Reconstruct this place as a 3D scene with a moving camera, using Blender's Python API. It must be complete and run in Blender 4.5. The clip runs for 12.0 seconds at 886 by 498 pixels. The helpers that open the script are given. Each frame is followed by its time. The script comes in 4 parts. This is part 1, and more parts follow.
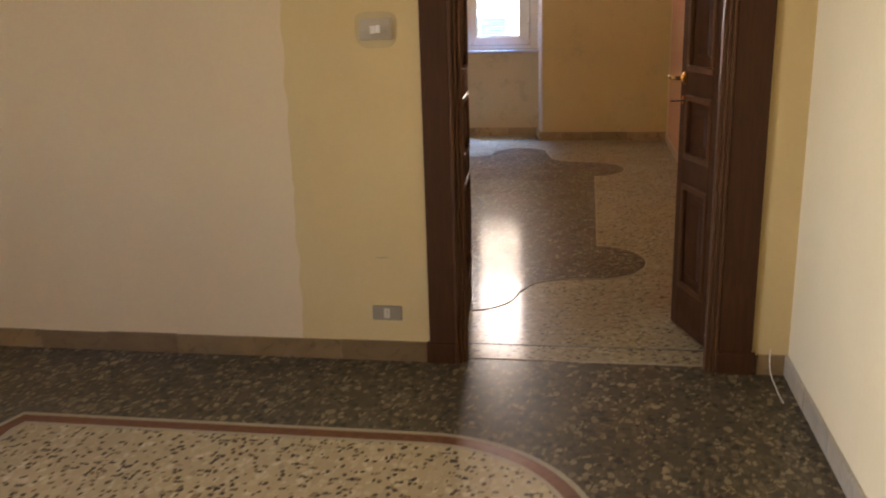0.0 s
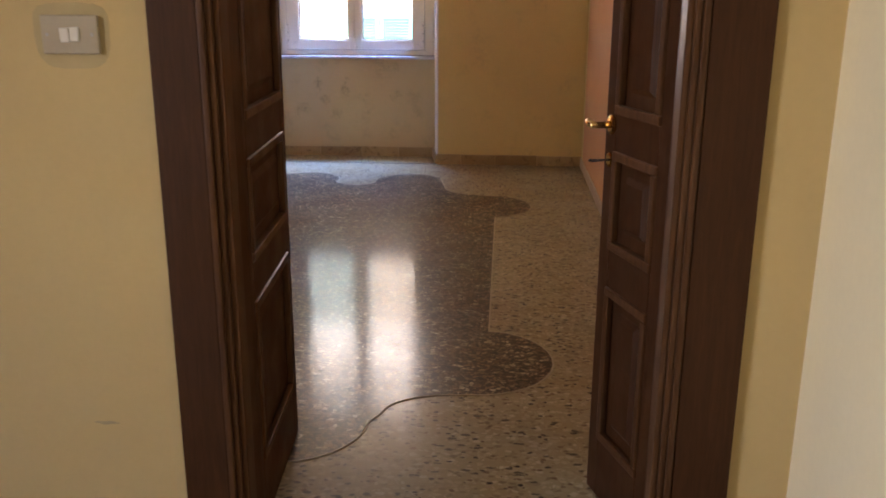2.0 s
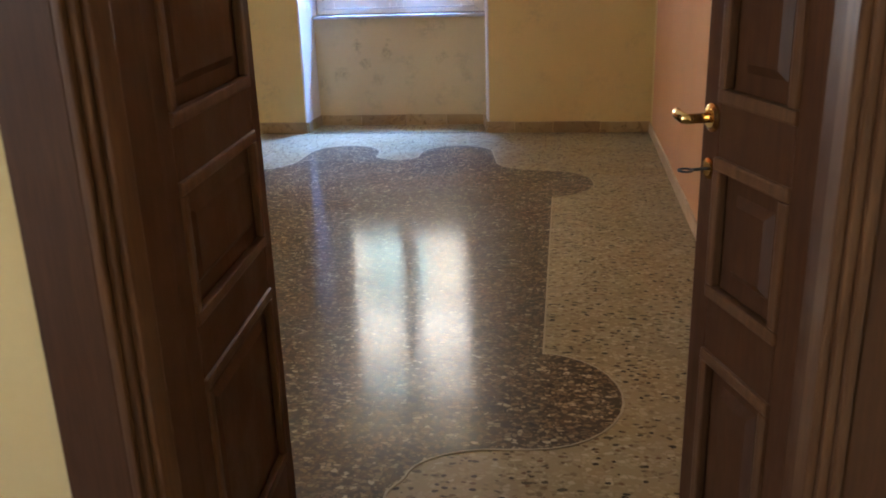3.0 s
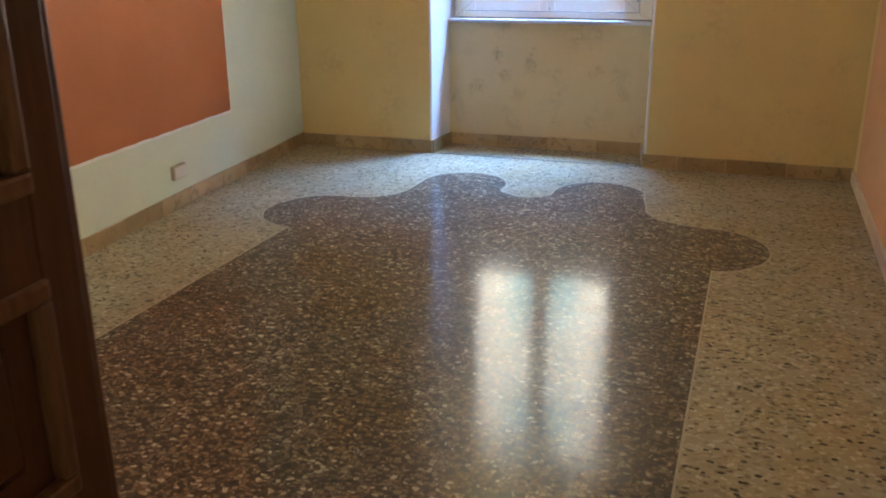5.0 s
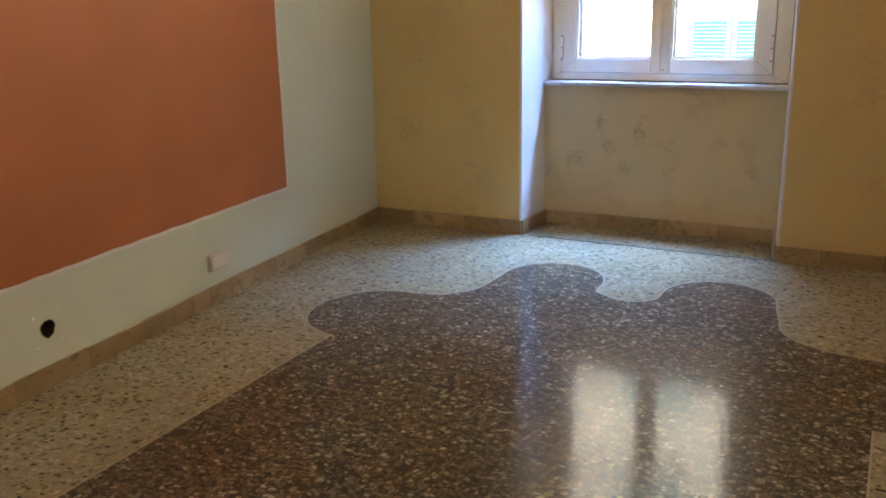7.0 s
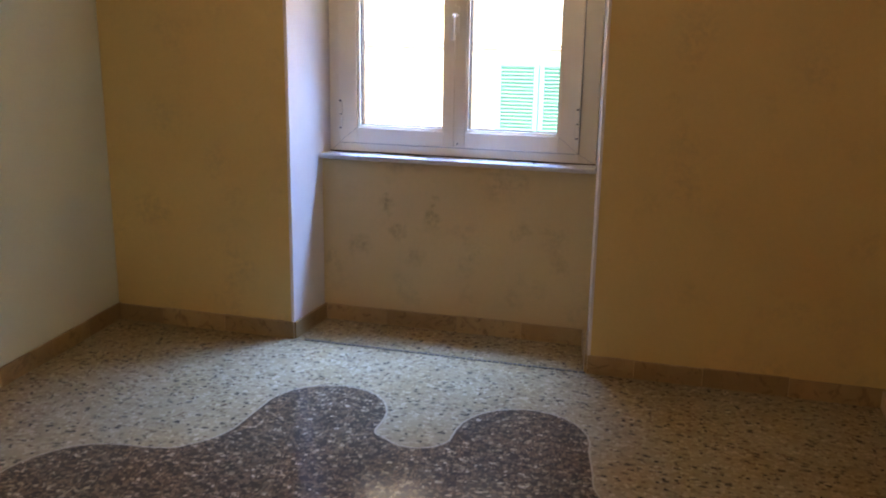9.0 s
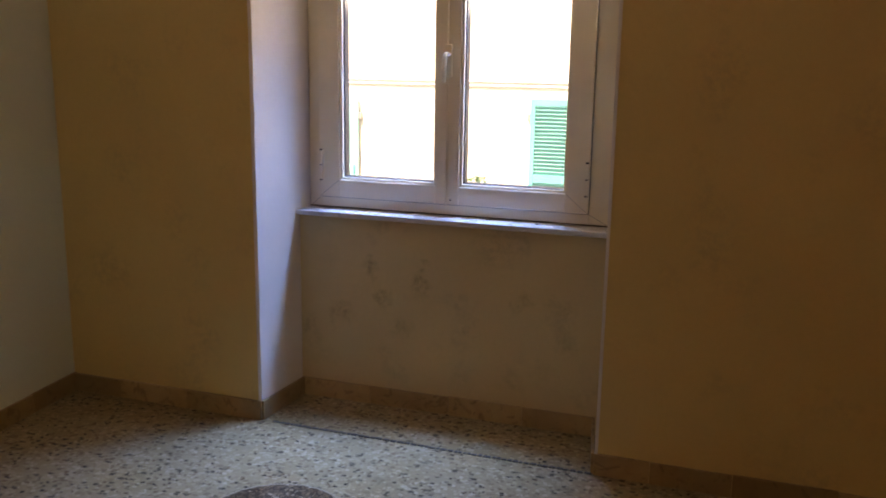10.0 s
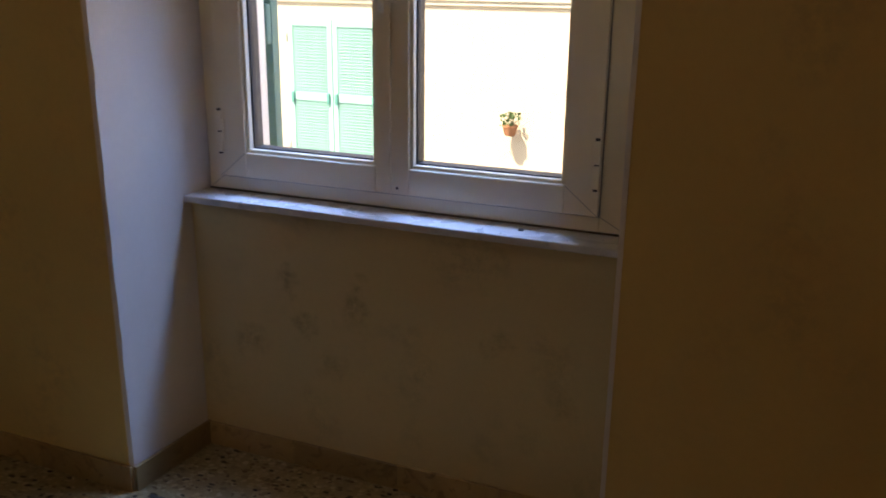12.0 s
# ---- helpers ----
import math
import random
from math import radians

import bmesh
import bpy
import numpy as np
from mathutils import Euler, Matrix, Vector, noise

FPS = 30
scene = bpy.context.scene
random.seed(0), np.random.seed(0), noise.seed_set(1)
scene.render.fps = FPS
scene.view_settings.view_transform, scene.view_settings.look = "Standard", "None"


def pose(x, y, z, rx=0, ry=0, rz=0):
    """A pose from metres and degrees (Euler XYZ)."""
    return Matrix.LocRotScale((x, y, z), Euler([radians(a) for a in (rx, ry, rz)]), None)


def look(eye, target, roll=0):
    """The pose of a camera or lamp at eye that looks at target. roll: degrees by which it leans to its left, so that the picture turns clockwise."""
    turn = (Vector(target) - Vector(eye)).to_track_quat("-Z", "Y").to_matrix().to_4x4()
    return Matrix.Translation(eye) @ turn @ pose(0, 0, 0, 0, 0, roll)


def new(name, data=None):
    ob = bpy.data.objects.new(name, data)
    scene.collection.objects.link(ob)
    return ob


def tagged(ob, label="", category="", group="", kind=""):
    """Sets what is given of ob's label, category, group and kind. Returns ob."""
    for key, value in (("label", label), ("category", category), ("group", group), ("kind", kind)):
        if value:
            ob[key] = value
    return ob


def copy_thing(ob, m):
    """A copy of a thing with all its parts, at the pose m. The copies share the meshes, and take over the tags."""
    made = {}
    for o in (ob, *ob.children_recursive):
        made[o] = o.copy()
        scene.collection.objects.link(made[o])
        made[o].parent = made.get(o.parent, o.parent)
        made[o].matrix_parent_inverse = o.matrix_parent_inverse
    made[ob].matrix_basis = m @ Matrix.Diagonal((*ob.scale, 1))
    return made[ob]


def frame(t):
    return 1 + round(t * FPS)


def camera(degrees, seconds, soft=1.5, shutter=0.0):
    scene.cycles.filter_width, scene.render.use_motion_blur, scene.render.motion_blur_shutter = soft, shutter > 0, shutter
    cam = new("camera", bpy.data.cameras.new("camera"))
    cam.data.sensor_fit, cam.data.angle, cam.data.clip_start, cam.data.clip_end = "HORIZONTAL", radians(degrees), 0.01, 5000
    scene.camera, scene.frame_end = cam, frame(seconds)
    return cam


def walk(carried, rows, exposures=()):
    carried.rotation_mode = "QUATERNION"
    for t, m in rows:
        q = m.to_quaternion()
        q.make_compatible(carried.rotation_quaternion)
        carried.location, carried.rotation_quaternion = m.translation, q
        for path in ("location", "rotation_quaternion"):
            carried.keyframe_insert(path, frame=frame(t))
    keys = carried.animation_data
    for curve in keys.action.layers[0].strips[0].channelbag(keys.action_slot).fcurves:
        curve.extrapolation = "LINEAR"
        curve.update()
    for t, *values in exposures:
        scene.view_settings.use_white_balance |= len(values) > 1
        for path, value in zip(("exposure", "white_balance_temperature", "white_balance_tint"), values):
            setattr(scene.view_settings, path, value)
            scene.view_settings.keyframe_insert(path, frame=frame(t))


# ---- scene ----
cam = camera(53.60, 12.0, soft=1.8, shutter=0.35)
# seconds, eye in metres, yaw, pitch and lean in degrees
ROWS = [
    (0.0, 0.449, -0.130, 1.381, 9.55, -15.87, -1.68),
    (0.5, 0.473, 0.188, 1.377, 5.75, -14.44, -0.79),
    (1.0, 0.465, 0.567, 1.383, 1.10, -14.46, -2.09),
    (1.5, 0.536, 0.922, 1.386, 3.40, -12.31, -1.45),
    (2.0, 0.560, 1.295, 1.360, 3.92, -16.01, 0.27),
    (2.5, 0.549, 1.612, 1.380, 3.45, -16.87, -1.02),
    (2.7, 0.561, 1.770, 1.366, 5.98, -17.57, -2.00),
    (4.3, 0.604, 2.755, 1.296, 13.32, -22.05, -0.53),
    (4.5, 0.606, 2.870, 1.309, 15.94, -20.90, -0.61),
    (5.0, 0.608, 3.094, 1.313, 19.47, -18.83, -0.45),
    (5.5, 0.503, 3.280, 1.300, 17.08, -18.00, -0.90),
    (6.0, 0.400, 3.467, 1.307, 17.46, -17.82, -1.72),
    (6.5, 0.414, 3.737, 1.323, 26.08, -15.35, -1.20),
    (6.7, 0.441, 3.815, 1.326, 27.27, -15.49, -1.27),
    (8.3, 0.517, 4.636, 1.364, 26.88, -16.46, -0.59),
    (8.5, 0.509, 4.667, 1.369, 24.26, -17.08, -0.40),
    (9.0, 0.356, 4.924, 1.491, 15.54, -14.22, 0.95),
    (9.5, 0.397, 5.194, 1.454, 16.90, -13.25, -0.73),
    (10.0, 0.446, 5.547, 1.509, 18.95, -11.96, 0.93),
    (10.5, 0.425, 5.881, 1.514, 16.11, -13.95, 0.91),
    (11.0, 0.356, 6.198, 1.526, 17.57, -16.43, -1.52),
    (11.5, 0.379, 6.498, 1.521, 22.22, -14.95, -0.60),
    (12.0, 0.352, 6.827, 1.518, 22.77, -17.12, 0.71),
]


def eye_pose(x, y, z, yaw, pitch, lean):
    a, b = radians(yaw), radians(pitch)
    way = Vector((-math.sin(a) * math.cos(b), math.cos(a) * math.cos(b), math.sin(b)))
    return look((x, y, z), Vector((x, y, z)) + way, lean)


EXPOSURES = [(0.0, 3.52, 6950, 21), (0.5, 3.28, 7050, 23), (1.0, 3.2, 7150, 25), (1.5, 3.22, 7200, 28), (2.0, 3.45, 6650, 22), (2.7, 3.76, 6000, 13), (4.5, 4.0, 5950, 4), (5.5, 3.92, 6150, 4), (6.5, 3.68, 6400, 5), (8.5, 3.40, 6950, 11), (9.0, 3.02, 7450, 15), (9.5, 2.60, 7850, 18), (10.5, 2.09, 8300, 20), (11.2, 1.94, 8500, 21), (11.6, 1.80, 8500, 19), (12.0, 1.46, 8300, 13)]
walk(cam, [(t, eye_pose(*row)) for t, *row in ROWS], EXPOSURES)

# ---- light ----
world = bpy.data.worlds.new("sky")
scene.world = world
world.use_nodes = True
sky = world.node_tree.nodes.new("ShaderNodeTexSky")
sky.sky_type = "NISHITA"
sky.sun_disc = False
sky.sun_elevation = radians(52)
sky.sun_rotation = radians(200)
world.node_tree.links.new(sky.outputs[0], world.node_tree.nodes["Background"].inputs[0])
world.node_tree.nodes["Background"].inputs[1].default_value = 0.15

sun_data = bpy.data.lights.new("sun", "SUN")
sun_data.energy, sun_data.angle, sun_data.color = 5.0, radians(0.5), (1.0, 0.95, 0.87)
sun = new("sun", sun_data)
sun.matrix_world = look((-4, -12, 20), (0, 0, 0))

hall_light = bpy.data.lights.new("hall_window_light", "AREA")
hall_light.shape, hall_light.size, hall_light.size_y = "RECTANGLE", 1.3, 1.6
hall_light.energy, hall_light.color, hall_light.spread = 2.85, (1.0, 0.95, 0.87), radians(82)
new("hall_window_light", hall_light).matrix_world = look((-3.3, 0.2, 1.75), (1.2, 0.95, 1.05))

# daylight standing in the upper half of the room's window: the bright street, and the strip of sky high above it
street_light = bpy.data.lights.new("window_street_light", "AREA")
street_light.shape, street_light.size, street_light.size_y = "RECTANGLE", 1.24, 0.95
street_light.energy, street_light.color, street_light.spread = 10.2, (1.0, 0.93, 0.91), radians(96)
new("window_street_light", street_light).matrix_world = look((-0.74, 9.37, 2.16), (-0.74, 7.37, 2.98))
sky_light = bpy.data.lights.new("window_sky_light", "AREA")
sky_light.shape, sky_light.size, sky_light.size_y = "RECTANGLE", 1.25, 0.25
sky_light.energy, sky_light.color, sky_light.spread = 6.0, (0.22, 0.42, 1.0), radians(56)
new("window_sky_light", sky_light).matrix_world = look((-0.62, 9.50, 2.50), (-1.05, 8.46, 0.0))


# ---- materials ----
class Mat:
    """A node material with small helpers."""

    def __init__(self, name, rough=0.6, spec=0.5, metal=0.0):
        self.m = bpy.data.materials.new(name)
        self.m.use_nodes = True
        self.t = self.m.node_tree
        self.b = self.t.nodes["Principled BSDF"]
        self.b.inputs["Roughness"].default_value = rough
        self.b.inputs["Specular IOR Level"].default_value = spec
        self.b.inputs["Metallic"].default_value = metal
        self.co = self.t.nodes.new("ShaderNodeTexCoord").outputs["Object"]

    def node(self, kind, **values):
        n = self.t.nodes.new(kind)
        for k, v in values.items():
            n.inputs[k.replace("_", " ")].default_value = v
        return n

    def link(self, a, b):
        self.t.links.new(a, b)

    def stretched(self, sx, sy, sz):
        n = self.node("ShaderNodeMapping", Scale=(sx, sy, sz))
        self.link(self.co, n.inputs["Vector"])
        return n.outputs[0]

    def warped(self, stretch, scale, amount):
        """Stretched coordinates pushed about in the plane by noise, for ragged outlines."""
        w = self.node("ShaderNodeTexNoise", Scale=scale, Detail=2.0)
        self.link(self.co, w.inputs["Vector"])
        n = self.node("ShaderNodeVectorMath")
        n.operation = "MULTIPLY_ADD"
        self.link(w.outputs["Color"], n.inputs[0])
        n.inputs[1].default_value = (amount, amount, 0.0)
        self.link(self.stretched(*stretch), n.inputs[2])
        return n.outputs[0]

    def noise(self, scale, detail=4, rough=0.55, co=None, distortion=0.0):
        n = self.node("ShaderNodeTexNoise", Scale=scale, Detail=detail, Roughness=rough, Distortion=distortion)
        self.link(co or self.co, n.inputs["Vector"])
        return n.outputs["Fac"]

    def voronoi(self, scale, feature="F1", co=None, rand=1.0):
        n = self.node("ShaderNodeTexVoronoi", Scale=scale, Randomness=rand)
        n.feature = feature
        self.link(co or self.co, n.inputs["Vector"])
        return n

    def ramp(self, fac, stops, hard=False):
        n = self.t.nodes.new("ShaderNodeValToRGB")
        n.color_ramp.interpolation = "CONSTANT" if hard else "LINEAR"
        e = n.color_ramp.elements
        while len(e) < len(stops):
            e.new(0.5)
        for k, (p, c) in zip(e, stops):
            k.position = p
            k.color = (*c, 1) if len(c) == 3 else c
        self.link(fac, n.inputs[0])
        return n.outputs[0]

    def grey(self, fac, lo, hi, a=0.0, b=1.0):
        n = self.node("ShaderNodeMapRange", From_Min=lo, From_Max=hi, To_Min=a, To_Max=b)
        self.link(fac, n.inputs["Value"])
        return n.outputs[0]

    def mix(self, fac, a, b, mode="MIX"):
        n = self.t.nodes.new("ShaderNodeMix")
        n.data_type, n.blend_type = "RGBA", mode
        for v, slot in ((fac, 0), (a, 6), (b, 7)):
            if isinstance(v, (int, float)):
                n.inputs[slot].default_value = v
            elif isinstance(v, tuple):
                n.inputs[slot].default_value = (*v, 1)
            else:
                self.link(v, n.inputs[slot])
        return n.outputs[2]

    def colour(self, v):
        if isinstance(v, tuple):
            self.b.inputs["Base Color"].default_value = (*v, 1)
        else:
            self.link(v, self.b.inputs["Base Color"])

    def rough(self, v):
        self.link(v, self.b.inputs["Roughness"])

    def bump(self, h, strength=0.2, distance=0.002):
        n = self.node("ShaderNodeBump", Strength=strength, Distance=distance)
        self.link(h, n.inputs["Height"])
        self.link(n.outputs[0], self.b.inputs["Normal"])


def shade(c, k):
    return tuple(min(1.0, v * k) for v in c)


def paint(name, base, other=None, stain=None, rough=0.75, patch=1.6, amount=0.25, spots=()):
    """Old wall paint: large soft patches, roller grain, optional stains."""
    m = Mat(name, rough, 0.25)
    large = m.grey(m.noise(patch, 5, 0.6), 0.35, 0.65)
    fine = m.grey(m.noise(55, 3, 0.6), 0.3, 0.7)
    c = m.mix(large, base, other or shade(base, 1 - amount))
    c = m.mix(m.grey(fine, 0, 1, 0.0, 0.12), c, shade(base, 0.72))
    if stain:
        s = m.mix(1.0, m.grey(m.noise(4.3, 3, 0.5), 0.54, 0.72, 0.0, 0.8), m.grey(m.noise(31, 4, 0.7), 0.4, 0.62), "MULTIPLY")
        c = m.mix(s, c, stain)
    if spots:
        c = blotches(m, c, shade(stain, 0.45), spots)
    m.colour(c)
    m.bump(m.noise(160, 3), 0.18, 0.0015)
    return m.m


def blotches(m, base, stain, spots):
    """Dark damp blotches: ragged stains round a few places on a wall that runs along x."""
    wob = m.node("ShaderNodeTexNoise", Scale=17.0, Detail=4.0)
    m.link(m.co, wob.inputs["Vector"])
    co = m.node("ShaderNodeVectorMath")
    co.operation = "MULTIPLY_ADD"
    m.link(wob.outputs["Color"], co.inputs[0])
    co.inputs[1].default_value = (0.13, 0.0, 0.16)
    m.link(m.co, co.inputs[2])
    breakup = m.grey(m.noise(46, 6, 0.75), 0.36, 0.62)
    c = base
    for x, y, z, r, k in spots:
        d = m.node("ShaderNodeVectorMath")
        d.operation = "DISTANCE"
        m.link(co.outputs[0], d.inputs[0])
        d.inputs[1].default_value = (x + 0.065, y, z + 0.08)
        c = m.mix(m.mix(1.0, m.grey(d.outputs["Value"], r, r * 0.25, 0.0, k), breakup, "MULTIPLY"), c, stain)
    return c


def terrazzo(name, matrix, stops, scale, cover, fleck=None, fleck_cover=0.2, stretch=(1.0, 1.35, 1.0), tone=0.15, gloss=(0.09, 0.17), fleck_scale=60, fleck_size=0.36, polish=0.48, tint=None):
    """Poured stone chips in cement, ground and polished: two sizes of chip, worn gloss."""
    m = Mat(name, 0.15, 0.5)
    co = m.warped(stretch, 28.0, 0.022)
    big = m.voronoi(scale, co=co)
    edge = m.voronoi(scale, "DISTANCE_TO_EDGE", co=co)
    sep = m.t.nodes.new("ShaderNodeSeparateColor")
    m.link(big.outputs["Color"], sep.inputs[0])
    chips = m.ramp(sep.outputs[0], stops)
    present = m.ramp(sep.outputs[1], [(0, (1, 1, 1)), (cover, (0, 0, 0))], True)
    inside = m.grey(edge.outputs["Distance"], 0.04, 0.12)
    both = m.mix(1.0, present, inside, "MULTIPLY")
    small = m.voronoi(fleck_scale, co=co)
    sep2 = m.t.nodes.new("ShaderNodeSeparateColor")
    m.link(small.outputs["Color"], sep2.inputs[0])
    ground = m.mix(m.grey(m.noise(0.9, 4), 0.35, 0.65, 0.0, 1.0), matrix, shade(matrix, 1 - tone))
    on = m.ramp(sep2.outputs[1], [(0, (1, 1, 1)), (fleck_cover, (0, 0, 0))], True)
    near = m.grey(small.outputs["Distance"], fleck_size + 0.05, fleck_size - 0.03)
    c = m.mix(m.mix(1.0, on, near, "MULTIPLY"), m.mix(both, ground, chips), m.ramp(sep2.outputs[2], fleck))
    if tint:
        c = m.mix(m.grey(m.noise(2.6, 4, 0.6), 0.42, 0.66, 0.0, 0.8), c, tint, "MULTIPLY")
    dirt = m.grey(m.noise(2.3, 6, 0.65), 0.45, 0.75, 0.0, 0.3)
    c = m.mix(dirt, c, shade(matrix, 0.6))
    # small dark pits where chips have fallen out and the polish is gone
    pits = m.voronoi(23, co=m.warped((1.0, 1.9, 1.0), 22.0, 0.05))
    sep3 = m.t.nodes.new("ShaderNodeSeparateColor")
    m.link(pits.outputs["Color"], sep3.inputs[0])
    pit = m.mix(1.0, m.ramp(sep3.outputs[0], [(0, (1, 1, 1)), (0.30, (0, 0, 0))], True), m.grey(pits.outputs["Distance"], 0.33, 0.26), "MULTIPLY")
    m.colour(m.mix(m.grey(pit, 0, 1, 0.0, 0.8), c, (0.022, 0.018, 0.013)))
    wear = m.noise(3.0, 5, 0.6)
    m.rough(m.grey(wear, 0.3, 0.7, 0.34, 0.48))
    m.b.inputs["Specular IOR Level"].default_value = 0.05
    m.link(m.grey(wear, 0.3, 0.7, *gloss), m.b.inputs["Coat Roughness"])
    m.link(m.grey(pit, 0, 1, polish, 0.0), m.b.inputs["Coat Weight"])
    m.bump(m.noise(7, 2), 0.05, 0.004)
    return m.m


def wood(name, dark, light, rough=0.5):
    m = Mat(name, rough, 0.24)
    grain = m.noise(9, 6, 0.62, co=m.stretched(7, 7, 0.45), distortion=0.7)
    fine = m.noise(70, 3, 0.6, co=m.stretched(4, 4, 0.25))
    c = m.mix(m.grey(grain, 0.3, 0.7), dark, light)
    c = m.mix(m.grey(fine, 0.45, 0.7, 0.0, 0.35), c, shade(dark, 0.65))
    m.colour(c)
    m.rough(m.grey(m.noise(6, 4), 0.3, 0.7, rough - 0.08, rough + 0.14))
    m.bump(fine, 0.12, 0.001)
    return m.m


def stone(name, a, b, vein, scale=5.0, rough=0.35):
    """Cut stone; every piece differs a little in tone."""
    m = Mat(name, rough, 0.45)
    info = m.t.nodes.new("ShaderNodeObjectInfo")
    shift = m.node("ShaderNodeVectorMath")
    shift.operation = "ADD"
    k = m.node("ShaderNodeVectorMath")
    k.operation = "SCALE"
    k.inputs["Scale"].default_value = 17.0
    comb = m.t.nodes.new("ShaderNodeCombineXYZ")
    m.link(info.outputs["Random"], comb.inputs[0])
    m.link(comb.outputs[0], k.inputs[0])
    m.link(m.co, shift.inputs[0])
    m.link(k.outputs[0], shift.inputs[1])
    co = shift.outputs[0]
    c = m.mix(m.grey(m.noise(scale, 6, 0.62, co=co, distortion=0.8), 0.32, 0.68), a, b)
    c = m.mix(m.grey(m.noise(scale * 2.2, 5, 0.6, co=co, distortion=2.0), 0.56, 0.64, 0.0, 0.6), c, vein)
    c = m.mix(m.grey(info.outputs["Random"], 0, 1, 0.0, 0.6), c, shade(vein, 0.95))
    m.colour(c)
    m.rough(m.grey(m.noise(12, 4), 0.3, 0.7, rough - 0.08, rough + 0.15))
    m.bump(m.noise(90, 3), 0.1, 0.001)
    return m.m


def plain(name, colour, rough=0.5, metal=0.0, vary=0.12, scale=8.0, bump=0.06):
    m = Mat(name, rough, 0.5, metal)
    m.colour(m.mix(m.grey(m.noise(scale, 5, 0.6), 0.35, 0.68), colour, shade(colour, 1 - vary)))
    m.bump(m.noise(120, 2), bump, 0.001)
    return m.m


# x, y, z, reach and strength
RECESS_STAINS = (
    (-1.06, 8.985, 0.63, 0.05, 0.6), (-1.01, 8.985, 0.50, 0.055, 0.5), (-0.83, 8.985, 0.57, 0.06, 0.5), (-0.82, 8.985, 0.65, 0.035, 0.4),
    (-1.22, 8.985, 0.41, 0.07, 0.5), (-0.92, 8.985, 0.36, 0.06, 0.3), (-0.39, 8.985, 0.54, 0.05, 0.35), (-0.18, 8.985, 0.39, 0.07, 0.3),
)
OCHRE = paint("ochre_wall_paint", (0.72, 0.565, 0.245), (0.67, 0.52, 0.225), (0.56, 0.44, 0.21))
HALL_BEIGE = paint("pale_beige_wall_paint", (0.69, 0.55, 0.345), (0.66, 0.52, 0.32))
HALL_YELLOW = paint("yellow_ochre_wall_paint", (0.625, 0.475, 0.228), (0.58, 0.435, 0.205))
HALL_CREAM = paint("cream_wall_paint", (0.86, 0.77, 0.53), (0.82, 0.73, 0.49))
WHITE_WALL = paint("white_wall_paint", (0.71, 0.765, 0.63), (0.66, 0.72, 0.585))
REVEAL = paint("white_reveal_paint", (0.78, 0.75, 0.72), (0.72, 0.69, 0.66))
RECESS = paint("grey_beige_recess_paint", (0.64, 0.52, 0.29), (0.58, 0.465, 0.255), (0.42, 0.35, 0.21), spots=RECESS_STAINS)
ORANGE = paint("orange_wall_paint", (0.50, 0.183, 0.073), (0.46, 0.163, 0.062), patch=2.4)
SALMON = paint("salmon_wall_paint", (0.68, 0.385, 0.20), (0.64, 0.355, 0.18))
GRIME = paint("grimy_bare_paint", (0.52, 0.415, 0.215), (0.46, 0.36, 0.185), (0.30, 0.24, 0.14), patch=9.0)
EDGE_WHITE = paint("fresh_white_paint", (0.90, 0.89, 0.84))
SCUFF = paint("scuffed_paint", (0.36, 0.29, 0.17), (0.46, 0.37, 0.21), patch=30.0)
CEILING = paint("white_ceiling_paint", (0.78, 0.76, 0.72))
TERRAZZO_LIGHT = terrazzo(
    "cream_terrazzo", (0.305, 0.257, 0.153), [(0.0, (0.39, 0.335, 0.215)), (0.35, (0.285, 0.235, 0.142)), (0.6, (0.45, 0.395, 0.28)), (0.8, (0.245, 0.195, 0.118)), (1.0, (0.17, 0.13, 0.075))],
    52, 0.75, [(0.0, (0.022, 0.019, 0.016)), (0.5, (0.06, 0.042, 0.028)), (1.0, (0.17, 0.11, 0.06))], 0.15, fleck_scale=50, fleck_size=0.43, tint=(0.92, 0.84, 0.70))
TERRAZZO_DARK = terrazzo(
    "brown_terrazzo", (0.060, 0.046, 0.030), [(0.0, (0.040, 0.032, 0.022)), (0.3, (0.115, 0.078, 0.045)), (0.5, (0.20, 0.145, 0.085)), (0.68, (0.105, 0.083, 0.056)), (0.85, (0.26, 0.205, 0.125)), (0.95, (0.36, 0.30, 0.20)), (1.0, (0.46, 0.40, 0.29))],
    54, 0.85, [(0.0, (0.17, 0.12, 0.07)), (0.6, (0.28, 0.215, 0.13)), (1.0, (0.48, 0.42, 0.30))], 0.24, fleck_scale=76, tint=(1.0, 0.84, 0.70))
TERRAZZO_HALL_DARK = terrazzo(
    "grey_green_terrazzo", (0.080, 0.062, 0.036), [(0.0, (0.040, 0.033, 0.022)), (0.35, (0.09, 0.074, 0.046)), (0.65, (0.13, 0.104, 0.062)), (0.85, (0.19, 0.15, 0.086)), (1.0, (0.27, 0.21, 0.12))],
    38, 0.85, [(0.0, (0.025, 0.021, 0.016)), (0.4, (0.14, 0.108, 0.062)), (1.0, (0.24, 0.185, 0.105))], 0.3, fleck_scale=50, polish=0.38, stretch=(1.15, 0.85, 1.0))
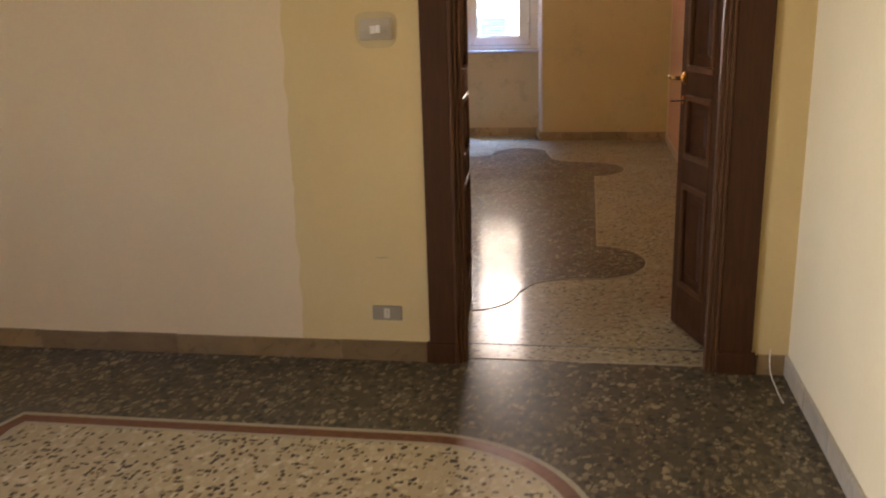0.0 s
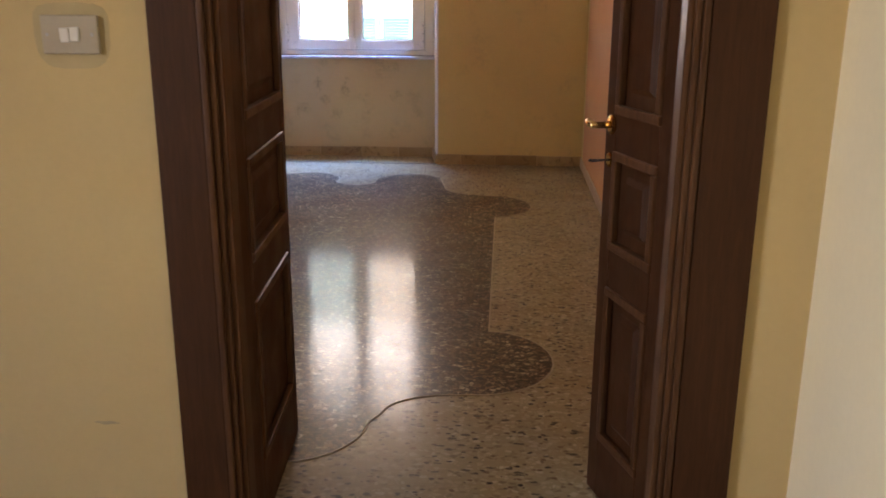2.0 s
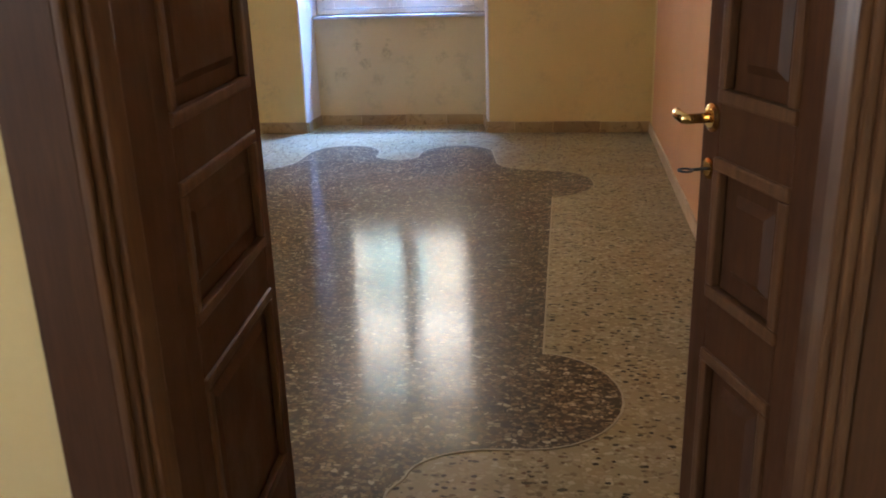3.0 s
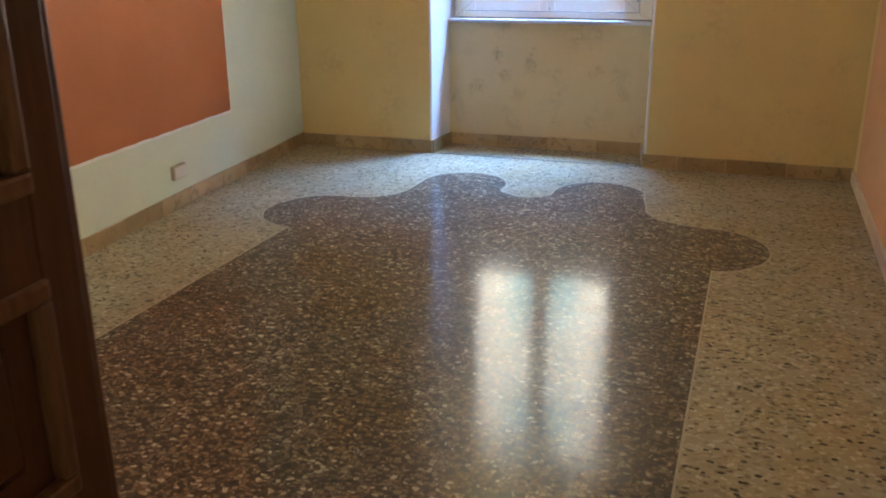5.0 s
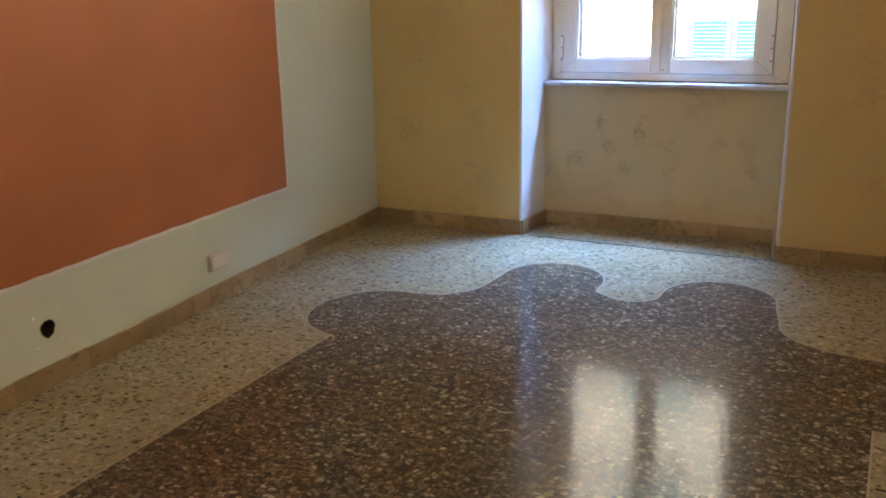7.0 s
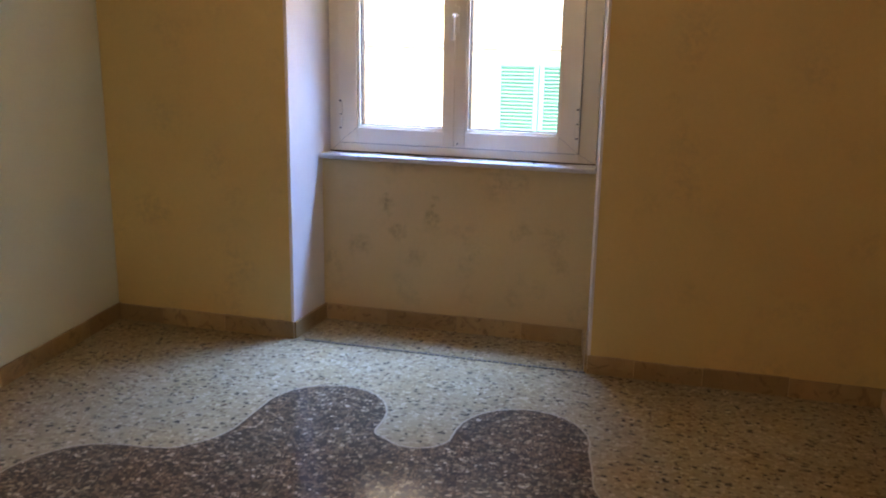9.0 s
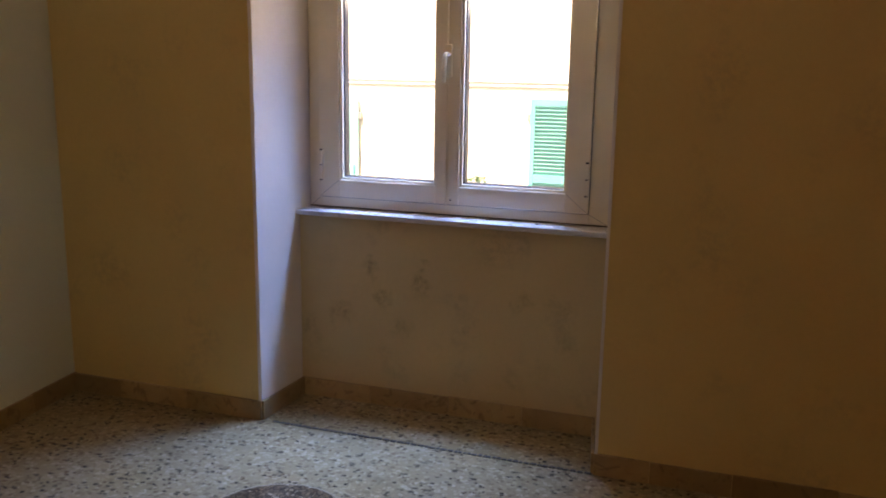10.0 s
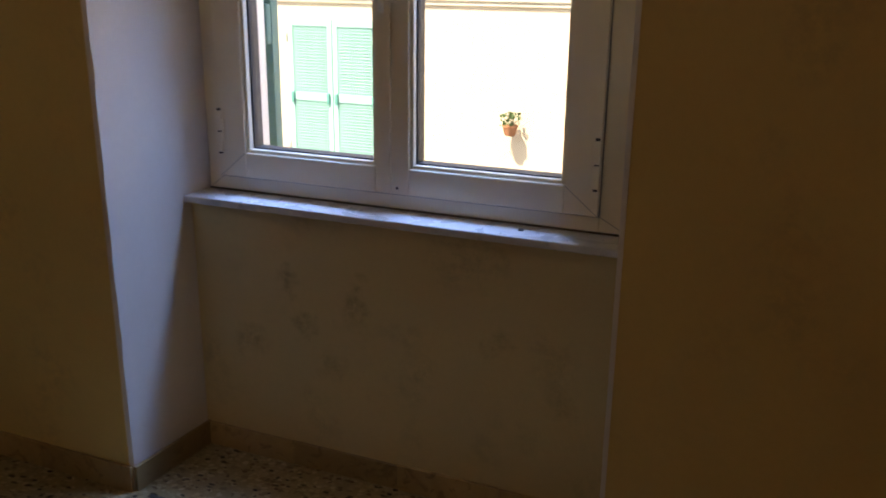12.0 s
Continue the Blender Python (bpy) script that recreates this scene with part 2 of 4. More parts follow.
TERRAZZO_HALL_LIGHT = terrazzo(
    "buff_terrazzo", (0.44, 0.35, 0.20), [(0.0, (0.50, 0.41, 0.25)), (0.5, (0.40, 0.31, 0.18)), (0.8, (0.56, 0.47, 0.31)), (1.0, (0.22, 0.16, 0.09))],
    40, 0.75, [(0.0, (0.06, 0.048, 0.028)), (1.0, (0.17, 0.12, 0.06))], 0.42, fleck_scale=50, fleck_size=0.42, stretch=(1.15, 0.85, 1.0))
CEMENT_PALE = plain("pale_cement_line", (0.33, 0.275, 0.175), 0.6, vary=0.2, scale=30)
CEMENT_RED = plain("red_brown_cement_band", (0.19, 0.083, 0.042), 0.22, vary=0.3, scale=40)
CEMENT_BLACK = plain("black_cement_tessera", (0.03, 0.03, 0.032), 0.3, vary=0.3, scale=40)
SKIRTING = stone("tan_stone_skirting", (0.38, 0.27, 0.125), (0.52, 0.39, 0.20), (0.18, 0.12, 0.055))
SKIRTING_HALL = stone("brown_stone_skirting", (0.23, 0.145, 0.06), (0.32, 0.215, 0.10), (0.12, 0.077, 0.033))
SKIRTING_PALE = stone("pale_stone_skirting", (0.56, 0.44, 0.30), (0.61, 0.49, 0.34), (0.46, 0.35, 0.23), rough=0.75)
SKIRTING_GREY = stone("grey_stone_skirting", (0.40, 0.36, 0.28), (0.46, 0.42, 0.33), (0.30, 0.27, 0.21))
MARBLE = stone("white_marble", (0.62, 0.62, 0.62), (0.52, 0.53, 0.55), (0.38, 0.39, 0.42), 3.0, 0.25)
WOOD = wood("dark_stained_wood", (0.046, 0.0165, 0.0055), (0.072, 0.0268, 0.0092))
# lighter copy of the wood: highlights on the panel mouldings put into the colour
WOOD_LIGHT = wood("lighter_wood_moulding", (0.060, 0.0240, 0.0095), (0.125, 0.058, 0.0245), 0.42)
BRASS = plain("polished_brass", (0.78, 0.52, 0.20), 0.2, 1.0, 0.2)
STEEL = plain("grey_steel", (0.45, 0.44, 0.42), 0.35, 1.0)
PVC = plain("white_window_enamel", (0.85, 0.79, 0.63), 0.32, vary=0.07, scale=4)
JOINT = plain("grey_joint_line", (0.30, 0.29, 0.26), 0.6)
FRAME_GAP = plain("brown_gap_line", (0.10, 0.075, 0.035), 0.8, vary=0.4, scale=60)
GASKET = plain("black_rubber_gasket", (0.025, 0.025, 0.03), 0.6)
PLASTIC = plain("ivory_plastic", (0.62, 0.55, 0.42), 0.35, vary=0.08)
PLASTIC_AGED = plain("aged_ivory_plastic", (0.44, 0.37, 0.26), 0.4, vary=0.15)
PLASTIC_GREY = plain("grey_plastic_plate", (0.30, 0.26, 0.18), 0.4, vary=0.1)
PLASTIC_WHITE = plain("white_plastic", (0.74, 0.71, 0.64), 0.3, vary=0.05)
DARK = plain("dark_hollow", (0.035, 0.022, 0.014), 0.9)
GREEN = plain("green_shutter_paint", (0.10, 0.35, 0.315), 0.5, vary=0.2, scale=3)
# lighter than the shutter frame: the sun caught by the slats, put into the colour
GREEN_SLAT = plain("sunlit_green_slat_paint", (0.17, 0.42, 0.375), 0.55, vary=0.2, scale=3)
# paled to carry the overexposed sunlight on these shutters in the colour
GREEN_PALE = plain("sun_glare_green_paint", (0.40, 0.70, 0.65), 0.6, vary=0.2, scale=3)
# upper storeys, whitened so that their reflection in the floor stays faint
GREEN_WHITE = plain("whitened_green_paint", (0.56, 0.68, 0.63), 0.6, vary=0.2, scale=3)
GREEN_GREY = plain("grey_green_shutter_paint", (0.09, 0.22, 0.23), 0.5, vary=0.2, scale=3)
FACADE = paint("peach_render", (0.74, 0.62, 0.50), (0.70, 0.58, 0.46), (0.60, 0.50, 0.38), patch=0.5)
FACADE_TRIM = paint("pale_stone_moulding", (0.70, 0.62, 0.52), (0.62, 0.54, 0.45))
TERRACOTTA = plain("terracotta", (0.45, 0.19, 0.10), 0.8, vary=0.25)
LEAF = plain("geranium_leaf", (0.06, 0.11, 0.035), 0.6, vary=0.4, scale=20)
ROOF = plain("slate_roof", (0.12, 0.12, 0.13), 0.7, vary=0.3)
ASPHALT = plain("street_paving", (0.10, 0.095, 0.09), 0.85, vary=0.3)

glass = bpy.data.materials.new("window_glass")
glass.use_nodes = True
gt = glass.node_tree
gt.nodes.clear()
g_out, g_mix = gt.nodes.new("ShaderNodeOutputMaterial"), gt.nodes.new("ShaderNodeMixShader")
g_clear, g_gloss, g_fres = gt.nodes.new("ShaderNodeBsdfTransparent"), gt.nodes.new("ShaderNodeBsdfGlossy"), gt.nodes.new("ShaderNodeFresnel")
g_clear.inputs[0].default_value = (0.96, 0.98, 0.97, 1)
g_gloss.inputs["Roughness"].default_value = 0.02
g_fres.inputs["IOR"].default_value = 1.45
gt.links.new(g_fres.outputs[0], g_mix.inputs[0])
gt.links.new(g_clear.outputs[0], g_mix.inputs[1])
gt.links.new(g_gloss.outputs[0], g_mix.inputs[2])
gt.links.new(g_mix.outputs[0], g_out.inputs[0])
GLASS = glass


# ---- building helpers ----
def finish(name, bm, material, parent=None, smooth=False):
    me = bpy.data.meshes.new(name)
    bmesh.ops.recalc_face_normals(bm, faces=bm.faces)
    bm.to_mesh(me)
    bm.free()
    me.materials.append(material)
    if smooth:
        for p in me.polygons:
            p.use_smooth = True
    ob = new(name, me)
    if parent:
        ob.parent = parent
    return ob


def part(name, bm, material, parent, label="", smooth=False):
    ob = finish(name, bm, material, parent, smooth)
    return tagged(ob, label) if label else ob


def setting(name, bm, material, label, category):
    return tagged(finish(name, bm, material), label, category, kind="structure")


def empty(name, m=None):
    ob = new(name)
    if m:
        ob.matrix_world = m
    return ob


def add_box(bm, lo, hi, bevel=0.0, m=None):
    x0, y0, z0 = lo
    x1, y1, z1 = hi
    v = [bm.verts.new((x, y, z)) for z in (z0, z1) for x, y in ((x0, y0), (x1, y0), (x1, y1), (x0, y1))]
    f = [bm.faces.new([v[i] for i in q]) for q in ((0, 3, 2, 1), (4, 5, 6, 7), (0, 1, 5, 4), (1, 2, 6, 5), (2, 3, 7, 6), (3, 0, 4, 7))]
    if m:
        bmesh.ops.transform(bm, matrix=m, verts=v)
    if bevel:
        bmesh.ops.bevel(bm, geom=list({e for q in f for e in q.edges}), offset=bevel, segments=2, profile=0.6, affect="EDGES")
    return bm


def box(lo, hi, bevel=0.0, m=None):
    return add_box(bmesh.new(), lo, hi, bevel, m)


def prism(points, z0, z1):
    """An upright solid over a plan outline."""
    bm = bmesh.new()
    low, high = [bm.verts.new((*p, z0)) for p in points], [bm.verts.new((*p, z1)) for p in points]
    bm.faces.new(low[::-1])
    bm.faces.new(high)
    n = len(points)
    for i in range(n):
        bm.faces.new((low[i], low[(i + 1) % n], high[(i + 1) % n], high[i]))
    return bm


def ring(outer, inner, z0, z1):
    """A flat band between two outlines with the same number of corners."""
    bm = bmesh.new()
    rows = [[bm.verts.new((*p, z)) for p in loop] for loop, z in ((outer, z0), (outer, z1), (inner, z1), (inner, z0))]
    n = len(outer)
    for a in range(4):
        r, s = rows[a], rows[(a + 1) % 4]
        for i in range(n):
            bm.faces.new((r[i], r[(i + 1) % n], s[(i + 1) % n], s[i]))
    return bm


def offset(points, d):
    """The outline moved outwards by d (anticlockwise outlines)."""
    out, n = [], len(points)
    for i in range(n):
        a, b, c = (Vector(points[(i + k) % n]) for k in (-1, 0, 1))
        u, w = (b - a).normalized(), (c - b).normalized()
        nu, nw = Vector((u.y, -u.x)), Vector((w.y, -w.x))
        t = (nu + nw) / max(0.5, 1 + nu.dot(nw))
        out.append(tuple(b + t * d))
    return out


def arc(cx, cy, rx, ry, a, b, n=10):
    return [(cx + rx * math.cos(radians(a + (b - a) * i / n)), cy + ry * math.sin(radians(a + (b - a) * i / n))) for i in range(n + 1)]


def tube(bm, points, radius, sides=8):
    """A round bar along a line of points."""
    loops = []
    pts = [Vector(p) for p in points]
    for i, p in enumerate(pts):
        way = (pts[min(i + 1, len(pts) - 1)] - pts[max(i - 1, 0)]).normalized()
        side = way.orthogonal().normalized() if not loops else (side - way * side.dot(way)).normalized()
        up = way.cross(side)
        r = radius[i] if isinstance(radius, (list, tuple)) else radius
        loops.append([bm.verts.new(p + r * (math.cos(k * math.tau / sides) * side + math.sin(k * math.tau / sides) * up)) for k in range(sides)])
    for a, b in zip(loops, loops[1:]):
        for k in range(sides):
            bm.faces.new((a[k], a[(k + 1) % sides], b[(k + 1) % sides], b[k]))
    bm.faces.new(loops[0][::-1])
    bm.faces.new(loops[-1])
    return bm


def wall_line(a, b):
    """A frame along a wall's foot: x along it, y into the room's left, z up."""
    a, b = Vector((*a, 0)), Vector((*b, 0))
    return Matrix.Translation(a) @ Matrix.Rotation(math.atan2(b.y - a.y, b.x - a.x), 4, "Z"), (b - a).length


# ---- plan ----
CEIL = 3.45
HALL_Y, ROOM_Y = 3.05, 3.25  # the two faces of the wall between the rooms
END_Y, BACK_Y, OUT_Y = 8.64, 8.985, 9.42  # end wall, back of the window recess, street face
DOOR_L, DOOR_R, DOOR_H = -0.045, 0.945, 2.16
RIGHT_X = 1.215
REC_L0, REC_L1, REC_R0, REC_R1 = -1.4256, -1.405, 0.0, -0.055
LEFT_A, LEFT_B = (-2.41, 8.64), (-1.962, 3.25)  # the room's skewed left wall
WIN_TOP = 2.72

# floors
tagged(finish("floor_room", prism([(-2.5, ROOM_Y - 0.16), (RIGHT_X + 0.1, ROOM_Y - 0.16), (RIGHT_X + 0.1, 9.1), (-2.5, 9.1)], -0.2, 0.0), TERRAZZO_LIGHT), "polished cream terrazzo floor with small dark chips", "floor", kind="structure")
tagged(finish("floor_hall", prism([(-3.3, -2.6), (RIGHT_X + 0.1, -2.6), (RIGHT_X + 0.1, ROOM_Y - 0.16), (-3.3, ROOM_Y - 0.16)], -0.2, 0.0), TERRAZZO_HALL_DARK), "polished dark grey-green terrazzo floor with buff chips", "floor", kind="structure")


def room_inlay_outline():
    """Four-lobed carpet shape: straight sides, a round ear at each corner, two lobes at each end."""
    def quarter(shoulder, cap, notch):
        q = [(1.02, 1.02)] + arc(0.99, 1.32, 0.285, 0.31, -78, 88, 14)
        q += arc(0.945, shoulder, 0.275, shoulder - 1.635, 268, 180, 9)
        q += arc(0.385, cap, 0.25, 0.262, -4, 178, 14)
        return q + arc(0.0, notch, 0.14, 0.135, 0, -90, 6)[1:]

    far, near = quarter(1.91, 2.112, 2.055), quarter(1.80, 1.885, 1.83)
    far = far + [(-u, v) for u, v in far[::-1]][1:]
    near = near + [(-u, v) for u, v in near[::-1]][1:]
    near = [(u, -v) for u, v in near[::-1]]
    return [(u - 0.505 - 0.035 * (v > 1.7) - 0.015 * (1.05 < v <= 1.7) - 0.03 * (u < -0.12 and v > 1.95), v + 5.785) for u, v in far + near]


inlay = room_inlay_outline()
tagged(finish("floor_inlay_room", prism(inlay, -0.05, 0.003), TERRAZZO_DARK), "dark brown terrazzo inlay with lobed ends", "floor inlay", kind="structure")
tagged(finish("floor_inlay_border_room", ring(offset(inlay, 0.007), inlay, -0.05, 0.003), CEMENT_PALE), "thin pale cement line round the brown inlay", "floor trim", kind="structure")

hall_outline = [(-1.56, -1.6), (0.52, -1.6), (0.52, 1.88)] + arc(-0.05, 1.885, 0.57, 0.57, 0, 90, 18) + [(-1.525, 2.455), (-1.56, 2.34)]
for name, a, b, mat, label in (
    ("floor_line_outer", 0.0, -0.02, CEMENT_PALE, "pale cement line edging the red band"),
    ("floor_band", -0.02, -0.068, CEMENT_RED, "red-brown cement band in the hall floor"),
    ("floor_line_inner", -0.068, -0.086, CEMENT_PALE, "pale cement line inside the red band"),
):
    tagged(finish(name, ring(offset(hall_outline, a), offset(hall_outline, b), -0.05, 0.003), mat), label, "floor trim", kind="structure")
tagged(finish("floor_inlay_hall", prism(offset(hall_outline, -0.086), -0.05, 0.003), TERRAZZO_HALL_LIGHT), "polished buff terrazzo field with dark chips", "floor inlay", kind="structure")

# the dark line across the foot of the window recess
strip = bmesh.new()
x = REC_L0 + 0.06
while x < REC_R0 - 0.03:
    w = random.uniform(0.012, 0.03)
    y = END_Y - 0.012 + random.uniform(-0.002, 0.002)
    add_box(strip, (x, y, -0.02), (x + w, y + random.uniform(0.011, 0.017), 0.0025))
    x += w + random.uniform(0.002, 0.007)
tagged(finish("floor_line_recess", strip, CEMENT_BLACK), "broken black line of tesserae in the floor", "floor trim", kind="stuff")

# walls between the rooms and round the hall
T = 0.2
setting("wall_hall_north", box((-3.2, HALL_Y, 0), (DOOR_L, ROOM_Y, CEIL)), HALL_BEIGE, "pale beige painted wall with scuffs", "wall")
setting("wall_hall_right_of_door", box((DOOR_R, HALL_Y, 0), (RIGHT_X, ROOM_Y, CEIL)), HALL_YELLOW, "narrow yellow ochre wall beside the door", "wall")
setting("wall_over_door", box((DOOR_L, HALL_Y, DOOR_H), (DOOR_R, ROOM_Y, CEIL)), HALL_YELLOW, "yellow ochre wall over the door", "wall")
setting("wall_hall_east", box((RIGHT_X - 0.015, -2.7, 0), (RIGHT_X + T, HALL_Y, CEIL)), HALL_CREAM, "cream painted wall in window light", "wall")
setting("wall_hall_south", box((-3.4, -2.8, 0), (RIGHT_X, -2.6, CEIL)), HALL_BEIGE, "pale beige painted wall", "wall")
hall_back = bmesh.new()
for lo, hi in (((-3.4, -2.7, 0), (-3.2, -0.5, CEIL)), ((-3.4, 0.9, 0), (-3.2, ROOM_Y, CEIL)), ((-3.4, -0.5, 0), (-3.2, 0.9, 0.9)), ((-3.4, -0.5, 2.6), (-3.2, 0.9, CEIL))):
    add_box(hall_back, lo, hi)
setting("wall_hall_west", hall_back, HALL_BEIGE, "pale beige painted wall with a window opening", "wall")
setting("ceiling_hall", box((-3.4, -2.8, CEIL), (RIGHT_X + T, ROOM_Y, CEIL + 0.2)), CEILING, "plain white ceiling", "ceiling")
setting("ceiling_room", box((-2.7, ROOM_Y, CEIL), (RIGHT_X + T, OUT_Y, CEIL + 0.2)), CEILING, "plain white ceiling", "ceiling")

# the room's side walls
setting("wall_room_east", box((RIGHT_X, ROOM_Y, 0), (RIGHT_X + T, END_Y - 0.14, CEIL)), SALMON, "salmon pink painted wall", "wall")
setting("wall_room_east_end", box((RIGHT_X, END_Y - 0.14, 0), (RIGHT_X + T, OUT_Y, CEIL)), OCHRE, "ochre painted strip at the wall's end", "wall")
LW, LW_LEN = wall_line(LEFT_B, LEFT_A)  # x runs from the door wall to the end wall, +y is outwards


def along_left(y):
    return (y - LEFT_B[1]) / (LEFT_A[1] - LEFT_B[1]) * LW_LEN


HOLE_S, HOLE_Z, HOLE_W = along_left(5.963), 0.219, 0.06
lw = bmesh.new()
for lo, hi in (((-0.1, 0, 0), (HOLE_S - HOLE_W, T, CEIL)), ((HOLE_S + HOLE_W, 0, 0), (LW_LEN + 0.4, T, CEIL)), ((HOLE_S - HOLE_W, 0, 0), (HOLE_S + HOLE_W, T, HOLE_Z - HOLE_W)), ((HOLE_S - HOLE_W, 0, HOLE_Z + HOLE_W), (HOLE_S + HOLE_W, T, CEIL))):
    add_box(lw, lo, hi)
# plaster round the hole, with a round mouth
n = 32
mouth, square, deep = [], [], []
for i in range(n):
    a = (i + 0.5) * math.tau / n
    c, s = math.cos(a), math.sin(a)
    k = HOLE_W / max(abs(c), abs(s))
    r = 0.034 + 0.002 * math.sin(3 * a) + 0.001 * math.sin(7 * a + 1)
    square.append(lw.verts.new((HOLE_S + k * c, 0, HOLE_Z + k * s)))
    mouth.append(lw.verts.new((HOLE_S + r * c, 0, HOLE_Z + r * s)))
    deep.append((r * c, r * s))
for i in range(n):
    j = (i + 1) % n
    lw.faces.new((square[i], square[j], mouth[j], mouth[i]))
wall_left = setting("wall_room_west", lw, WHITE_WALL, "white painted wall with an open junction hole", "wall")
wall_left.matrix_world = LW
cup = bmesh.new()
rims = [[cup.verts.new((k * u, y, k * w)) for u, w in deep] for k, y in ((1.03, 0.0004), (0.98, 0.004), (0.95, 0.05))]
for a, b in zip(rims, rims[1:]):
    for i in range(n):
        cup.faces.new((a[i], a[(i + 1) % n], b[(i + 1) % n], b[i]))
cup.faces.new(rims[-1])
hole = finish("junction_box", cup, DARK)
hole.matrix_world = LW @ pose(HOLE_S, 0, HOLE_Z)
tagged(hole, "empty dark round junction hole in the white wall", "junction box")


def ragged_panel(s0, s1, z0, z1, wave=0.004):
    """A coat of paint with a hand-cut edge, a couple of millimetres thick."""
    bm = bmesh.new()
    line = []
    for (ax, az), (bx, bz) in (((s0, z0), (s1, z0)), ((s1, z0), (s1, z1)), ((s1, z1), (s0, z1)), ((s0, z1), (s0, z0))):
        steps = max(2, int(math.hypot(bx - ax, bz - az) / 0.04))
        for i in range(steps):
            f = i / steps
            w = wave * noise.noise((ax + f * 41, az + f * 17, f * 23))
            line.append((ax + (bx - ax) * f + w * (az != bz), az + (bz - az) * f + w * (ax != bx)))
    front, back = [bm.verts.new((s, -0.002, z)) for s, z in line], [bm.verts.new((s, 0.001, z)) for s, z in line]
    bm.faces.new(front)
    for i in range(len(line)):
        j = (i + 1) % len(line)
        bm.faces.new((front[i], front[j], back[j], back[i]))
    return bm


yellow = finish("painted_strip", ragged_panel(-0.665, DOOR_L - 0.02, 0.01, CEIL - 0.02, 0.012), HALL_YELLOW)
yellow.matrix_world = pose(0, HALL_Y, 0)
tagged(yellow, "yellow ochre coat of paint with a wavy edge beside the door", "painted panel", kind="structure")
orange = finish("painted_panel", ragged_panel(0.35, along_left(7.598), 0.42, 2.6), ORANGE)
orange.matrix_world = LW
tagged(orange, "large orange painted field on the white wall", "painted panel", kind="structure")

for name, run in (("painted_line", (0.35, along_left(7.598) + 0.014, 0.404, 0.424)), ("painted_line", (along_left(7.598) - 0.004, along_left(7.598) + 0.014, 0.424, 2.6))):
    line_ob = finish(name, ragged_panel(*run, 0.003), EDGE_WHITE)
    line_ob.matrix_world = LW @ pose(0, 0.0008, 0)
    tagged(line_ob, "bright white brushed line edging the orange field", "painted panel", kind="structure")


def chipped(points, z0, z1, edge, amount=0.005, step=0.025):
    """An upright solid over a plan outline whose corner number edge is chipped and uneven up its height."""
    bm = bmesh.new()
    levels = int((z1 - z0) / step)
    rows = []
    for k in range(levels + 1):
        z = z0 + (z1 - z0) * k / levels
        row = []
        for i, p in enumerate(points):
            d = 0.0
            if i in edge:
                d = amount * (max(0.0, noise.noise((z * 9, i, 3.1)) + 0.25) + 0.6 * max(0.0, noise.noise((z * 37, i, 7.7))))
            row.append(bm.verts.new((p[0], p[1] + d, z)))
        rows.append(row)
    n = len(points)
    for a, b in zip(rows, rows[1:]):
        for i in range(n):
            bm.faces.new((a[i], a[(i + 1) % n], b[(i + 1) % n], b[i]))
    bm.faces.new(rows[0][::-1])
    bm.faces.new(rows[-1])
    return bm


# end wall with the window recess
setting("wall_end_left", prism([(-2.7, END_Y), (REC_L0 - 0.012, END_Y), (REC_L1 - 0.012, 9.16), (REC_L1 - 0.012, OUT_Y), (-2.7, OUT_Y)], 0, CEIL), OCHRE, "ochre painted wall beside the window", "wall")
setting("wall_end_right", prism([(REC_R0 + 0.012, END_Y), (RIGHT_X, END_Y), (RIGHT_X, OUT_Y), (REC_R1 + 0.0, OUT_Y), (REC_R1 + 0.0, 9.16)], 0, CEIL), OCHRE, "ochre painted wall beside the window", "wall")
setting("reveal_left", chipped([(REC_L0 - 0.012, END_Y - 0.002), (REC_L0, END_Y + 0.003), (REC_L1, 9.16), (REC_L1, OUT_Y), (REC_L1 - 0.012, OUT_Y), (REC_L1 - 0.012, 9.16)], 0, WIN_TOP, (1,)), REVEAL, "white painted window reveal with a chipped edge", "window reveal")
setting("reveal_right", chipped([(REC_R0, END_Y - 0.002), (REC_R0 + 0.012, END_Y - 0.002), (REC_R1, 9.16), (REC_R1, OUT_Y), (REC_R1 - 0.01, OUT_Y), (REC_R1 - 0.01, 9.16)], 0, WIN_TOP, (0,)), REVEAL, "white painted window reveal", "window reveal")
setting("wall_over_window", box((-1.5, END_Y, WIN_TOP), (0.06, OUT_Y, CEIL)), OCHRE, "ochre wall over the window", "wall")
setting("wall_under_window", box((REC_L0 + 0.01, BACK_Y, 0), (REC_R1 + 0.03, OUT_Y, 0.845)), RECESS, "stained grey-beige wall under the window sill", "wall")


